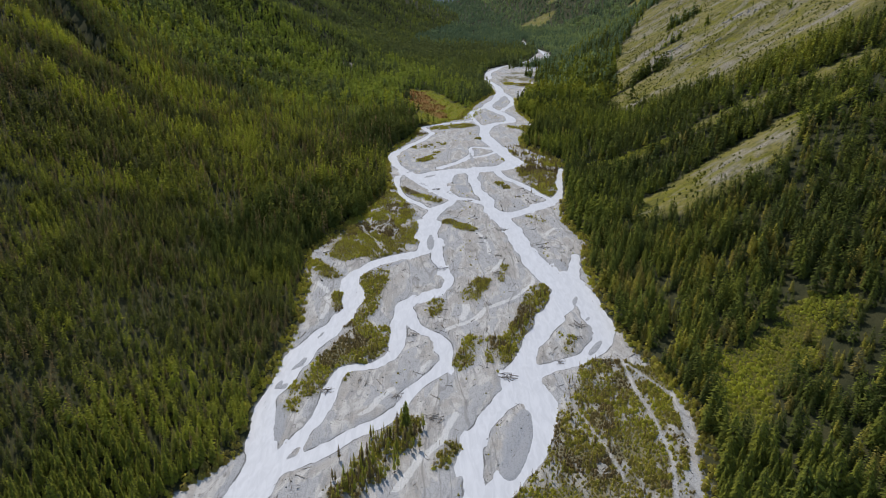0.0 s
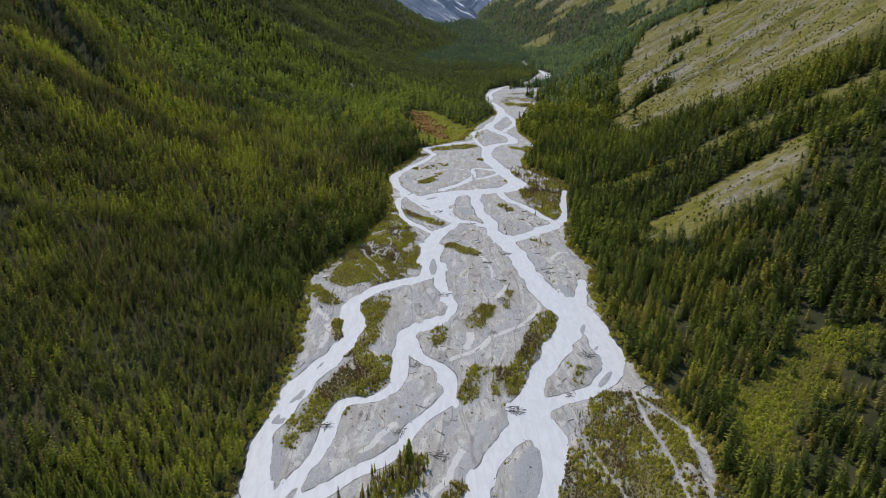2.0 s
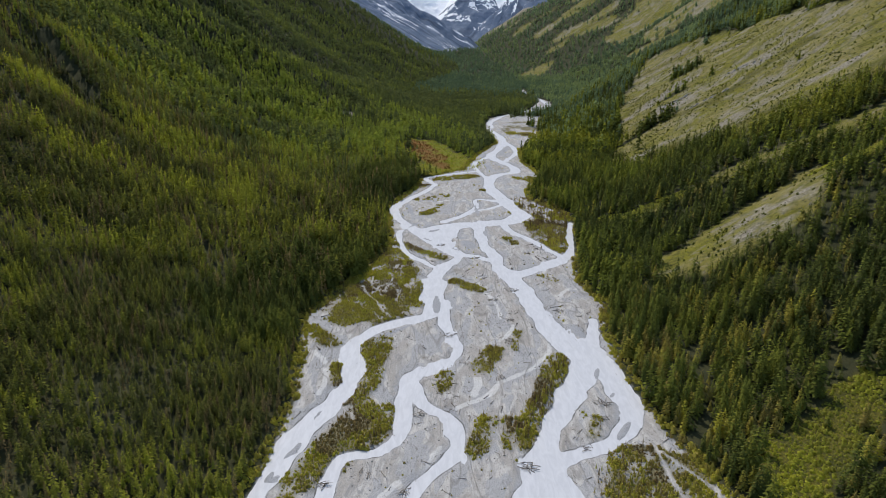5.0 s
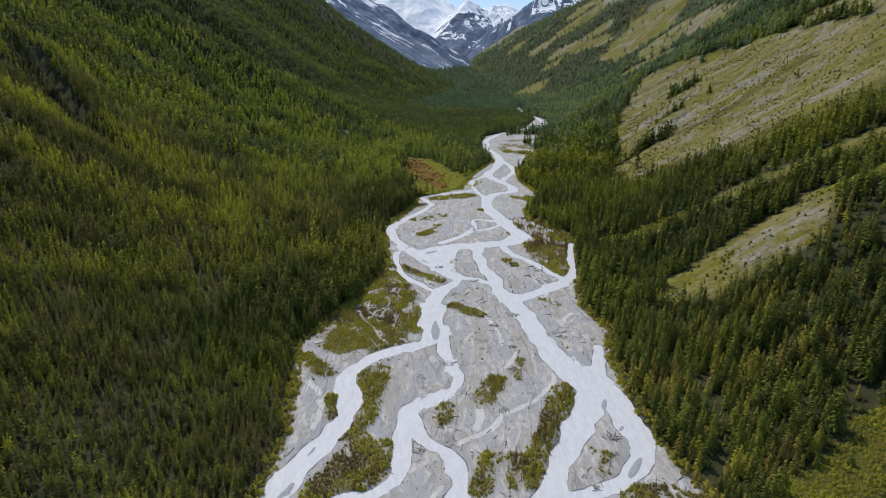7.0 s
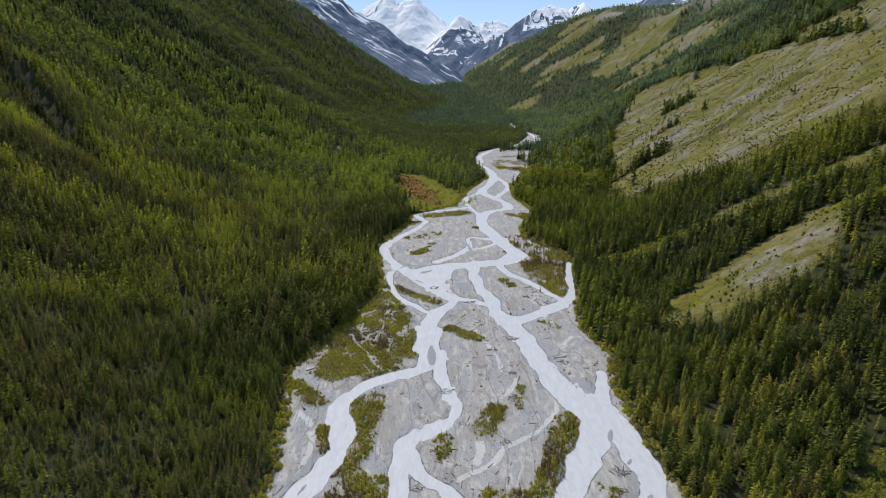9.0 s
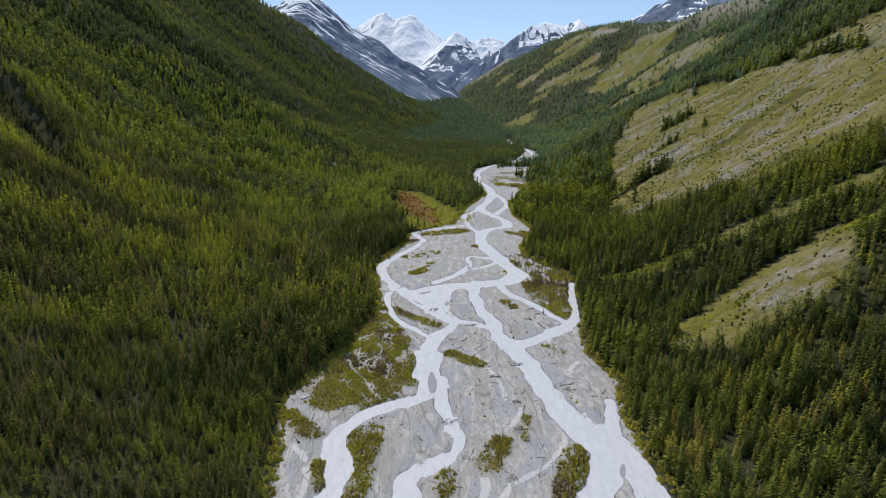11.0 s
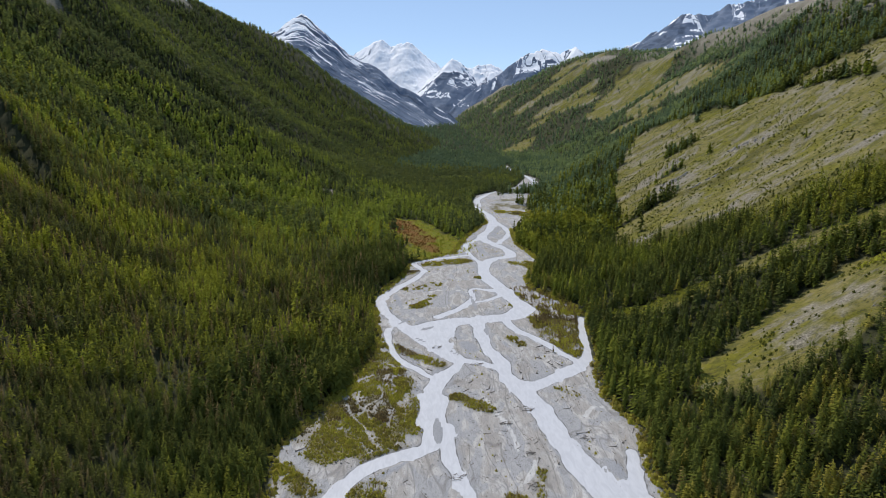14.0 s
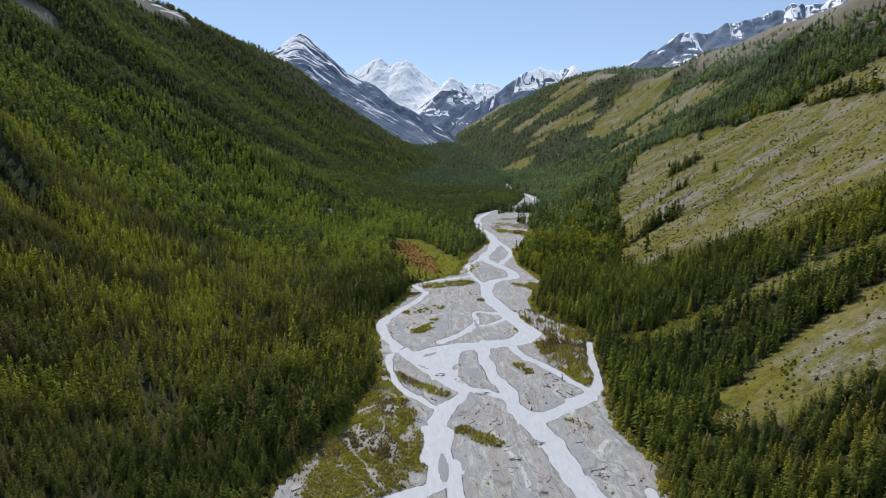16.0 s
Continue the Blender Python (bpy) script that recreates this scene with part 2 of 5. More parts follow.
def snow_material():
    n = Nodes("old_snow")
    p = n.position()
    return n.finish(n.mix(n.ramp(n.noise(p, 0.2, 5, 0.6), 0.45, 0.75), (0.92, 0.925, 0.94), (0.7, 0.7, 0.7)), 0.85, 0.15)


DRIFT, BOULDER, SNOW = driftwood_material(), boulder_material(), snow_material()
# the rock colours hold the blue of distance haze, painted in
HAZY_ROCK = rock_snow_material("hazy_alpine_rock", (0.1, 0.14, 0.21), (0.165, 0.205, 0.275), 0.5)
HAZY_GLACIER = rock_snow_material("hazy_glacier_rock", (0.3, 0.36, 0.45), (0.45, 0.51, 0.6), 0.5)

# ---- the lie of the land ----


def curve(*knots):
    """A smooth curve through (at, value) knots."""
    a = np.array(knots, float)
    u, v = a[:, 0], a[:, 1]
    m = np.gradient(v, u)

    def f(t):
        t = np.clip(np.asarray(t, float), u[0], u[-1])
        i = np.clip(np.searchsorted(u, t) - 1, 0, len(u) - 2)
        h = u[i + 1] - u[i]
        s = (t - u[i]) / h
        return ((1 + 2 * s) * (1 - s) ** 2 * v[i] + s * (1 - s) ** 2 * h * m[i]
                + s * s * (3 - 2 * s) * v[i + 1] + s * s * (s - 1) * h * m[i + 1])
    return f


def polyline(*knots):
    a = np.array(knots, float)
    return lambda t: np.interp(t, a[:, 0], a[:, 1])


def smooth(t, lo, hi):
    t = np.clip((t - lo) / (hi - lo), 0, 1)
    return t * t * (3 - 2 * t)


def lattice(i, j, seed):
    h = (i.astype(np.int64) * 374761393 + j.astype(np.int64) * 668265263 + seed * 1442695041) & 0xFFFFFFFF
    h = ((h ^ (h >> 13)) * 1274126177) & 0xFFFFFFFF
    return ((h ^ (h >> 16)) & 0xFFFF) / 65535.0


def value_noise(x, y, seed=0):
    i, j = np.floor(x), np.floor(y)
    u, v = x - i, y - j
    u, v = u * u * (3 - 2 * u), v * v * (3 - 2 * v)
    a, b = lattice(i, j, seed), lattice(i + 1, j, seed)
    c, d = lattice(i, j + 1, seed), lattice(i + 1, j + 1, seed)
    return (a * (1 - u) + b * u) * (1 - v) + (c * (1 - u) + d * u) * v


def fbm(x, y, octaves=4, seed=0, gain=0.5):
    """Fractal noise from -1 to 1."""
    total, amp, norm = 0.0, 1.0, 0.0
    for k in range(octaves):
        total = total + amp * (2 * value_noise(x, y, seed + k) - 1)
        norm += amp
        x, y, amp = x * 2.03 + 17.1, y * 2.03 + 9.7, amp * gain
    return total / norm


def ridged(x, y, octaves=5, seed=0, gain=0.5):
    """Sharp-crested noise from 0 to 1."""
    total, amp, norm = 0.0, 1.0, 0.0
    for k in range(octaves):
        total = total + amp * (1 - np.abs(2 * value_noise(x, y, seed + k) - 1))
        norm += amp
        x, y, amp = x * 2.07 + 5.3, y * 2.07 + 11.9, amp * gain
    return total / norm


floor_rise = curve((-500, -28), (0, -13), (400, -1), (900, 14), (1400, 29), (1750, 40), (2300, 62), (3000, 118), (3600, 172), (4200, 195), (5000, 205))
valley_mid = curve((-500, 0), (200, 0), (300, 8), (450, 6), (600, 20), (750, 30), (900, 45), (1050, 75), (1250, 115), (1450, 135), (1650, 190), (1800, 235), (2100, 265), (2600, 250), (3300, 180), (5000, 60))
west_bank = polyline((-500, -115), (202, -118), (226, -114), (255, -92), (285, -95), (326, -92), (378, -90), (436, -96), (487, -105), (530, -87),
                     (592, -67), (656, -53), (791, -68), (879, -40), (950, -30), (1000, 25), (1114, 51), (1228, 92), (1310, 85), (1369, 78), (1480, 88),
                     (1553, 102), (1600, 132), (1640, 165), (1700, 205), (1802, 235), (1880, 256), (1960, 262), (2060, 236), (2120, 232), (2250, 262), (5000, 100))
east_bank = polyline((-500, 105), (202, 106), (226, 112), (280, 125), (304, 122), (344, 112), (386, 106), (466, 106), (511, 116), (560, 106),
                     (640, 118), (729, 134), (770, 128), (827, 100), (870, 100), (959, 131), (1057, 117), (1157, 122), (1254, 171), (1439, 190), (1550, 225),
                     (1600, 215), (1640, 216), (1690, 262), (1748, 274), (1870, 284), (1900, 278), (1960, 266), (2060, 250), (2120, 250), (2250, 255), (5000, 60))
west_toe = curve((-500, -230), (200, -225), (450, -225), (700, -232), (950, -250), (1200, -225), (1400, -150), (1600, -105), (1800, -130), (2050, -110), (2300, -40), (2500, 20), (2800, 10), (3150, -70), (3400, -250), (3700, -330), (5000, -330))
east_toe = curve((-500, 190), (200, 190), (320, 188), (430, 176), (500, 168), (560, 165), (620, 192), (690, 192), (760, 200), (850, 226), (1000, 250), (1150, 268), (1300, 265), (1430, 275), (1560, 268), (1700, 282), (1850, 365),
                 (2050, 430), (2250, 430), (2600, 390), (3200, 250), (3800, 170), (5000, 170))

east_crest = curve((-500, 600), (1600, 570), (2000, 480), (2300, 430), (2500, 400), (2700, 345), (3000, 312), (3300, 290), (3600, 268), (3900, 215), (5000, 100))


def hillside(d, steep, gain, foot=36.0):
    """The rise at d metres behind the foot of a slope."""
    d = np.where(d < -4 * foot, -4 * foot, d)
    s = steep + gain * smooth(d, 120, 900)
    return s * 0.5 * (d + np.sqrt(d * d + foot * foot)) - s * 0.25 * foot * foot / (4 * foot)


west_crest = curve((-500, 620), (1700, 580), (2000, 510), (2300, 426), (2500, 378), (2800, 312), (3100, 300), (3600, 300), (5000, 250))
spur_line = polyline((-1200, 1150), (-900, 1230), (-684, 1309), (-540, 1358), (-438, 1397), (-353, 1391), (-286, 1436), (-172, 1493), (-15, 1394), (52, 1237), (400, 1200))
RIVER, TRACKS, SILT = [], [], []


def channel(into, *knots):
    """A water channel: (x, y, half width) along its middle, sampled every metre and a half."""
    a = np.array(knots, float)
    run = np.r_[0, np.cumsum(np.hypot(*np.diff(a[:, :2], axis=0).T))]
    at = np.arange(0, run[-1], 1.5)
    cols = [curve(*zip(run, a[:, k]))(at) for k in range(3)]
    x, y, w = cols
    x = x + 1.4 * fbm(at / 17, at * 0 + len(into), 3, 5)
    w = w * (1 + 0.35 * fbm(at / 13, at * 0 + 3 * len(into), 3, 9))
    into.append((x, y, np.maximum((0.82 + 0.2 * smooth(y, 540, 620) * (1 - smooth(y, 780, 900))) * w, 0.7 if into is RIVER else 0.45)))


channel(RIVER, (-8, 557, 6.9), (-12, 517, 7.4), (-17, 490, 5.3), (-33, 482, 6.1), (-53, 467, 6), (-64, 442, 5.7), (-59, 409, 6.9), (-65, 378, 7.2), (-74, 356, 6.9), (-82, 337, 8), (-86, 312, 6.3), (-90, 290, 6.7), (-87, 271, 7.5), (-83, 253, 7.2), (-82, 237, 8.6), (-83, 223, 9.3), (-84, 192, 9.7), (-70, 110, 9), (-85, 20, 8), (-60, -90, 9), (-75, -220, 9), (-60, -420, 9))
channel(RIVER, (-4, 517, 4.2), (-5, 482, 3.9), (0, 455, 3.3), (5, 439, 3.2), (0, 424, 3.1), (-11, 414, 3.8), (-23, 404, 5.3), (-27, 386, 4.3), (-27, 357, 4.8), (-30, 338, 3.9), (-38, 328, 2.6), (-53, 324, 3.5), (-58, 308, 3.7), (-59, 290, 3.3), (-64, 274, 3.4), (-71, 259, 3.9), (-77, 245, 4.3), (-80, 230, 4.2))
channel(RIVER, (-23, 392, 4.4), (-13, 367, 3.5), (-4, 360, 3.1), (1, 347, 4), (0, 326, 4.5), (-10, 312, 2.5), (-18, 301, 3), (-23, 286, 4.1), (-31, 276, 4), (-42, 268, 3.6), (-50, 259, 3.9), (-62, 250, 3.8), (-73, 242, 4.3), (-78, 228, 4.7))
channel(RIVER, (50, 581, 6.2), (59, 539, 7.2), (65, 494, 8.1), (75, 448, 10.8), (84, 422, 13.4), (77, 401, 11.4), (61, 370, 7.8), (50, 346, 6.7), (44, 324, 7.7), (40, 307, 9.2), (27, 287, 5.8), (18, 271, 5.1), (14, 253, 3.8), (13, 235, 4.6), (15, 220, 5.9), (12, 192, 6.9), (20, 110, 8), (-5, 20, 9), (25, -90, 8), (5, -220, 10), (20, -420, 10))
channel(RIVER, (42, 312, 8.7), (50, 297, 7.8), (49, 280, 6.4), (47, 268, 6.2), (39, 250, 5.9), (30, 237, 5.7), (20, 223, 7))
channel(RIVER, (93, 436, 9), (96, 397, 9.5), (98, 380, 8.5), (98, 365, 6.5), (88, 344, 5.4), (74, 332, 4.6), (60, 326, 4.5), (48, 318, 6.3))
channel(RIVER, (103, 484, 3.4), (98, 464, 4.6), (93, 446, 6), (90, 424, 7))
channel(RIVER, (49, 584, 4.1), (64, 581, 3.1), (80, 590, 3.1), (102, 608, 4.3))
channel(RIVER, (131, 729, 2.6), (122, 683, 2.9), (117, 648, 3.7), (106, 619, 5.3), (89, 601, 5.9), (68, 582, 5.7), (52, 566, 4.7))
channel(RIVER, (59, 724, 3.1), (63, 701, 3.5), (70, 689, 2.9), (85, 662, 2.8), (97, 634, 2.7), (105, 619, 3.5))
channel(RIVER, (82, 759, 10.9), (66, 736, 10.5), (47, 730, 8.3), (29, 725, 7.1), (8, 720, 9.1), (-14, 710, 7), (-30, 697, 6.8))
channel(RIVER, (6, 713, 8), (-10, 692, 7.7), (-22, 686, 6.7))
channel(RIVER, (4, 700, 5.9), (-2, 666, 5.5), (4, 639, 4.4), (14, 626, 3.9), (26, 621, 3.4), (37, 613, 3.4))
channel(RIVER, (32, 716, 6), (33, 678, 4.7), (36, 650, 5), (42, 625, 4.8), (43, 597, 4.9), (52, 564, 6.2), (58, 540, 8.2))
channel(RIVER, (12, 626, 3), (3, 608, 3.3), (-4, 594, 5.7), (-10, 574, 6.3), (-15, 546, 7.4), (-18, 521, 7.7))
channel(RIVER, (-13, 913, 2.6), (-27, 869, 3.7), (-45, 832, 4.2), (-60, 789, 3.9), (-54, 751, 4.2), (-42, 721, 4), (-30, 697, 4.9), (-14, 664, 4.6), (-2, 639, 4), (7, 626, 3))
channel(RIVER, (-49, 700, 2), (-46, 667, 2.3), (-38, 632, 2.2), (-24, 610, 2.5), (-10, 594, 2.4), (-3, 596, 4.1))
channel(RIVER, (107, 1280, 5.8), (88, 1161, 6.9), (73, 1106, 8.2), (86, 1057, 5.5), (99, 1025, 6.1), (95, 983, 6.5), (76, 971, 6.4), (60, 934, 7.5), (57, 880, 8.3), (67, 831, 8.4), (76, 789, 7.9), (82, 759, 7.6))
channel(RIVER, (108, 1238, 4.7), (115, 1189, 3.6), (115, 1139, 4.3), (103, 1094, 3.3), (91, 1064, 3.2))
channel(RIVER, (71, 1102, 4.9), (46, 1057, 3.9), (45, 999, 2.9), (53, 959, 2.8), (56, 926, 2.7))
channel(RIVER, (44, 993, 3.4), (16, 978, 3.6), (-9, 964, 3.6), (-27, 951, 4.2), (-21, 925, 3.4), (-13, 905, 3.4))
channel(RIVER, (58, 823, 3), (39, 831, 1.8), (33, 790, 2.2), (16, 757, 3.2), (-4, 734, 4.1))
channel(RIVER, (69, 811, 2.9), (50, 790, 1.7), (27, 774, 2.2), (14, 753, 2.1))
channel(RIVER, (96, 1409, 4.3), (97, 1481, 5.7), (120, 1554, 6), (151, 1622, 3.7), (205, 1682, 3), (248, 1737, 3.4), (268, 1800, 3.5), (268, 1864, 3.5), (264, 1960, 3), (244, 2090, 4), (240, 2120, 4))
channel(RIVER, (86, 1402, 3.2), (99, 1338, 4.1), (105, 1280, 4.8))
# dry gravel tracks east of the river, and paths in the shore meadow
channel(TRACKS, (99, 367, 1.43), (100, 329, 1.36), (101, 299, 1.29), (103, 276, 1.22), (102, 251, 1.16), (97, 226, 1.22), (90, 202, 1.16))
channel(TRACKS, (100, 329, 0.88), (114, 304, 0.88), (121, 289, 0.82), (117, 263, 1.02), (112, 240, 0.95), (103, 220, 0.88))
channel(TRACKS, (-69, 547, 0.95), (-63, 528, 0.88), (-55, 513, 0.88), (-47, 494, 0.82), (-42, 486, 0.68))
channel(TRACKS, (-66, 584, 0.88), (-61, 592, 0.82), (-55, 598, 0.68))
channel(TRACKS, (-63, 568, 1.02), (-62, 552, 0.88), (-60, 544, 0.82))
channel(TRACKS, (-48, 574, 0.61), (-47, 557, 0.61), (-57, 544, 0.61), (-52, 527, 0.61))
channel(TRACKS, (62, 300, 0.61), (70, 275, 0.82), (76, 252, 0.82), (78, 232, 0.61))
# pale ribbons of dry silt on the bars
for w, line in ((1.8, ((65, 445), (62, 431), (54, 420), (47, 410), (36, 401), (28, 394), (23, 384), (16, 377), (7, 371), (1, 366))), (1.6, ((44, 475), (39, 460), (34, 452))),
                (2.6, ((16, 399), (14, 387), (12, 381))), (2.0, ((6, 282), (3, 275), (-1, 262), (-9, 250), (-12, 244), (-20, 229))), (2.0, ((-27, 304), (-32, 296), (-36, 286), (-40, 282))),
                (1.6, ((-7, 331), (-12, 320), (-13, 304))), (1.8, ((-35, 241), (-44, 236), (-52, 226))), (2.2, ((-89, 436), (-81, 422), (-75, 397), (-76, 381))),
                (1.4, ((36, 486), (35, 515), (28, 537), (23, 560))), (1.6, ((85, 528), (96, 543), (108, 535))), (1.6, ((-12, 815), (11, 825), (34, 814)))):
    channel(SILT, *((x, y, w) for x, y in line))

BARS = []


def bar(x0, y0, x1, y1, w):
    """A bare gravel bank in the water, from end to end and half as wide as given, pointed downstream."""
    t = np.linspace(0, 1, 14)
    BARS.append((x0 + (x1 - x0) * t, y0 + (y1 - y0) * t, w * np.sqrt(np.sin(np.pi * (0.06 + 0.86 * t)))))


bar(-10, 528, -10, 497, 3.4)
bar(-29, 474, -43, 460, 2.3)
bar(-83, 310, -85, 305, 1.6)
bar(-81, 291, -78, 264, 2.8)
bar(86, 474, 89, 457, 3.6)
bar(90, 414, 86, 401, 1.6)
bar(94, 355, 84, 339, 2.2)
bar(93, 385, 90, 379, 1.1)
bar(-80, 331, -83, 323, 1.3)
bar(-72, 367, -75, 357, 1.0)
bar(41, 284, 29, 239, 6.3)
bar(-9, 706, -19, 699, 2.9)
bar(16, 665, 23, 645, 6.4)
bar(11, 685, 13, 672, 2.4)
bar(38, 684, 37, 701, 1.5)
bar(-24, 679, -15, 666, 1.9)
bar(-46, 806, -38, 760, 2.8)
bar(-31, 728, -41, 713, 1.5)
bar(104, 1179, 88, 1114, 5.1)
bar(60, 1038, 65, 1005, 4.5)
bar(75, 995, 86, 1002, 2.9)
bar(33, 805, 34, 759, 2.2)
bar(50, 665, 52, 653, 1.8)
bar(-78, 336, -80, 326, 1.7)
bar(-86, 313, -88, 305, 1.5)
bar(10, 636, 2, 650, 1.3)


def nearness(lines, x, y, reach):
    """How far each (x, y) lies outside the nearest of the lines' bands (inside: minus), up to reach. y grows with the rows of a grid."""
    best = np.full(x.shape, reach, float)
    rows = y[:, 0] if y.ndim == 2 else None
    for lx, ly, lw in lines:
        for a in range(0, len(lx), 4):
            px, py, pw = lx[a:a + 4], ly[a:a + 4], lw[a:a + 4]
            r = pw.max() + reach
            if rows is not None:
                i, j = np.searchsorted(rows, (py.min() - r, py.max() + r))
                if i == j:
                    continue
                part_ = (slice(i, j),)
            else:
                part_ = np.nonzero((np.abs(y - py.mean()) < r + 6) & (np.abs(x - px.mean()) < r + 6))
            sx, sy, sb = x[part_], y[part_], best[part_]
            for u, v, w in zip(px, py, pw):
                sb = np.minimum(sb, np.hypot(sx - u, sy - v) - w)
            best[part_] = sb
    return best


PATCHES = {"scrub": [], "grass": [], "heath": [], "clearing": [], "scree": [], "cliff": [], "wood": [], "rust": [], "lush": []}


def patch(kind, x0, y0, x1, y1, r):
    PATCHES[kind].append((x0, y0, x1, y1, r))


def cover(kind, x, y, soft=3.0, rag=0.35):
    """How much of a kind of cover lies at (x, y), 0 to 1, with a ragged edge."""
    wob = fbm(x / 9, y / 14, 3, 31)
    best = np.full(np.shape(x), -50.0)
    for x0, y0, x1, y1, r in PATCHES[kind]:
        dx, dy = x1 - x0, y1 - y0
        t = np.clip(((x - x0) * dx + (y - y0) * dy) / (dx * dx + dy * dy + 1e-6), 0, 1)
        best = np.maximum(best, r * (1 + rag * wob) - np.hypot(x - x0 - t * dx, y - y0 - t * dy))
    return smooth(best, -soft, soft)


def gaps(x, y):
    """Bare places in the thin scrub on the upper bars, 0 where bare."""
    return np.where((y > 730) & (y < 870), smooth(fbm(x / 9, y / 15, 3, 121), -0.18, 0.2), 1.0)


# shrub islands in the river bed
patch("scrub", -47, 446, -55, 378, 9.5)
patch("scrub", -35, 360, -70, 308, 10)
patch("scrub", -48, 366, -64, 330, 8)
patch("scrub", 4, 558, 23, 541, 6)
patch("scrub", 28, 436, 19, 414, 6.5)
patch("scrub", 46, 464, 42, 438, 2.5)
patch("scrub", -3, 404, -5, 387, 4)
patch("scrub", 79, 571, 86, 561, 3.5)
patch("scrub", 71, 424, 36, 338, 8.5)
patch("scrub", 18, 354, 11, 328, 5.5)
patch("scrub", 29, 356, 27, 334, 3)
patch("scrub", -17, 272, -40, 228, 8)
patch("scrub", -40, 818, -2, 846, 6)
patch("scrub", -24, 764, -6, 786, 7)
patch("scrub", -12, 832, -8, 800, 4)
patch("scrub", -48, 660, -6, 616, 5)
patch("scrub", 88, 822, 104, 650, 17)
patch("scrub", 118, 800, 122, 660, 12)
patch("scrub", 92, 318, 52, 226, 17)
patch("scrub", 104, 310, 84, 226, 18)
patch("scrub", 60, 210, 80, 160, 40)
patch("scrub", -80, 446, -96, 468, 6)
patch("scrub", -71, 416, -67, 396, 3.5)
patch("scrub", 4, 258, -1, 246, 3.5)
patch("scrub", -8, 938, 34, 954, 11)
patch("scrub", -40, 888, -26, 902, 6)
patch("scrub", 95, 945, 122, 925, 6)
patch("scrub", 138, 1482, 200, 1470, 7)
patch("scrub", 130, 1400, 180, 1392, 6)
patch("scrub", 70, 770, 76, 762, 2.5)
patch("scrub", 56, 880, 44, 872, 3)
patch("scrub", 56, 674, 63, 658, 4)
patch("scrub", 76, 356, 72, 342, 2.5)
patch("scrub", 114, 945, 122, 900, 9)
patch("scrub", -75, 298, -76, 286, 2.5)
patch("scrub", 150, 1330, 172, 1300, 16)
patch("scrub", 140, 1420, 180, 1380, 20)
patch("scrub", 150, 1480, 190, 1500, 14)
patch("scrub", 120, 1390, 130, 1330, 10)
# the shore meadow on the west bank
patch("scrub", -62, 620, -52, 500, 25)
patch("scrub", -84, 545, -74, 490, 18)
patch("scrub", -42, 600, -30, 515, 12)
# red heath on the west bank
patch("heath", -40, 1185, 15, 1065, 32)
patch("heath", -30, 1080, 15, 1025, 32)
patch("heath", -20, 1000, 28, 1030, 32)
patch("heath", 5, 1000, 42, 1068, 20)
patch("heath", -42, 1110, -8, 1010, 28)
patch("heath", -18, 978, 26, 1006, 10)
patch("rust", -50, 1180, -36, 1120, 24)
patch("rust", -40, 1120, -16, 1065, 20)
patch("rust", -30, 1060, -5, 1010, 14)
# meadows and scree on the eastern slopes
patch("grass", 208, 556, 282, 590, 36)
patch("grass", 285, 598, 305, 605, 27)
patch("grass", 180, 547, 210, 552, 17)
patch("grass", 225, 534, 262, 542, 20)
patch("grass", 165, 724, 225, 717, 15)
patch("grass", 225, 717, 300, 704, 13)
patch("grass", 300, 704, 440, 636, 12)
patch("clearing", 166, 312, 208, 342, 16)
patch("clearing", 205, 345, 214, 338, 14)
patch("clearing", 160, 322, 148, 280, 13)
patch("clearing", 318, 606, 334, 572, 12)
patch("clearing", 172, 732, 235, 720, 12)
for a in ((495, 2941, 665, 2891, 42), (627, 2565, 690, 2560, 48), (705, 2560, 830, 2700, 120), (718, 2300, 770, 2330, 80), (740, 2030, 828, 2060, 54), (800, 2300, 840, 2200, 72),
          (434, 3159, 588, 3189, 42), (588, 3189, 731, 3164, 64), (450, 2850, 470, 2850, 35), (313, 2550, 385, 2700, 38), (349, 3661, 420, 3720, 48), (377, 3410, 390, 3420, 38),
          (592, 2231, 694, 2179, 24), (300, 3900, 420, 3950, 48), (220, 1502, 262, 1496, 21), (560, 2850, 640, 2800, 32), (640, 3330, 740, 3330, 48)):
    patch("grass", *a)
patch("wood", 168, 1600, 222, 1592, 15)
patch("wood", 150, 1560, 165, 1572, 7)
patch("wood", 225, 1650, 262, 1640, 12)
patch("wood", 176, 1440, 182, 1420, 8)
patch("cliff", -186, 1348, -180, 1359, 9)
patch("cliff", -528, 972, -424, 868, 5)
patch("cliff", -541, 930, -537, 918, 6)
patch("cliff", 745, 3150, 790, 3030, 30)
patch("cliff", -397, 1838, -392, 1852, 8)
patch("cliff", -830, 1480, -750, 1553, 22)
patch("cliff", -800, 2130, -715, 2215, 26)
patch("scree", 240, 552, 290, 582, 19)
patch("scree", 290, 690, 318, 682, 7)
patch("scree", 352, 1160, 410, 1186, 26)
patch("scree", 376, 1084, 424, 1073, 10)
patch("scree", 321, 1232, 432, 1266, 17)
patch("scree", 462, 1177, 495, 1122, 15)
patch("scree", 259, 976, 311, 974, 9)
patch("scree", 319, 930, 394, 919, 11)
patch("scree", 394, 919, 490, 871, 10)
# greener bands on the big meadow
patch("lush", 345, 1105, 398, 1052, 9)
patch("lush", 398, 1052, 486, 1085, 15)
patch("lush", 486, 1085, 530, 1070, 14)
patch("lush", 282, 948, 316, 915, 12)
patch("lush", 371, 876, 408, 858, 13)
patch("lush", 408, 858, 430, 784, 13)
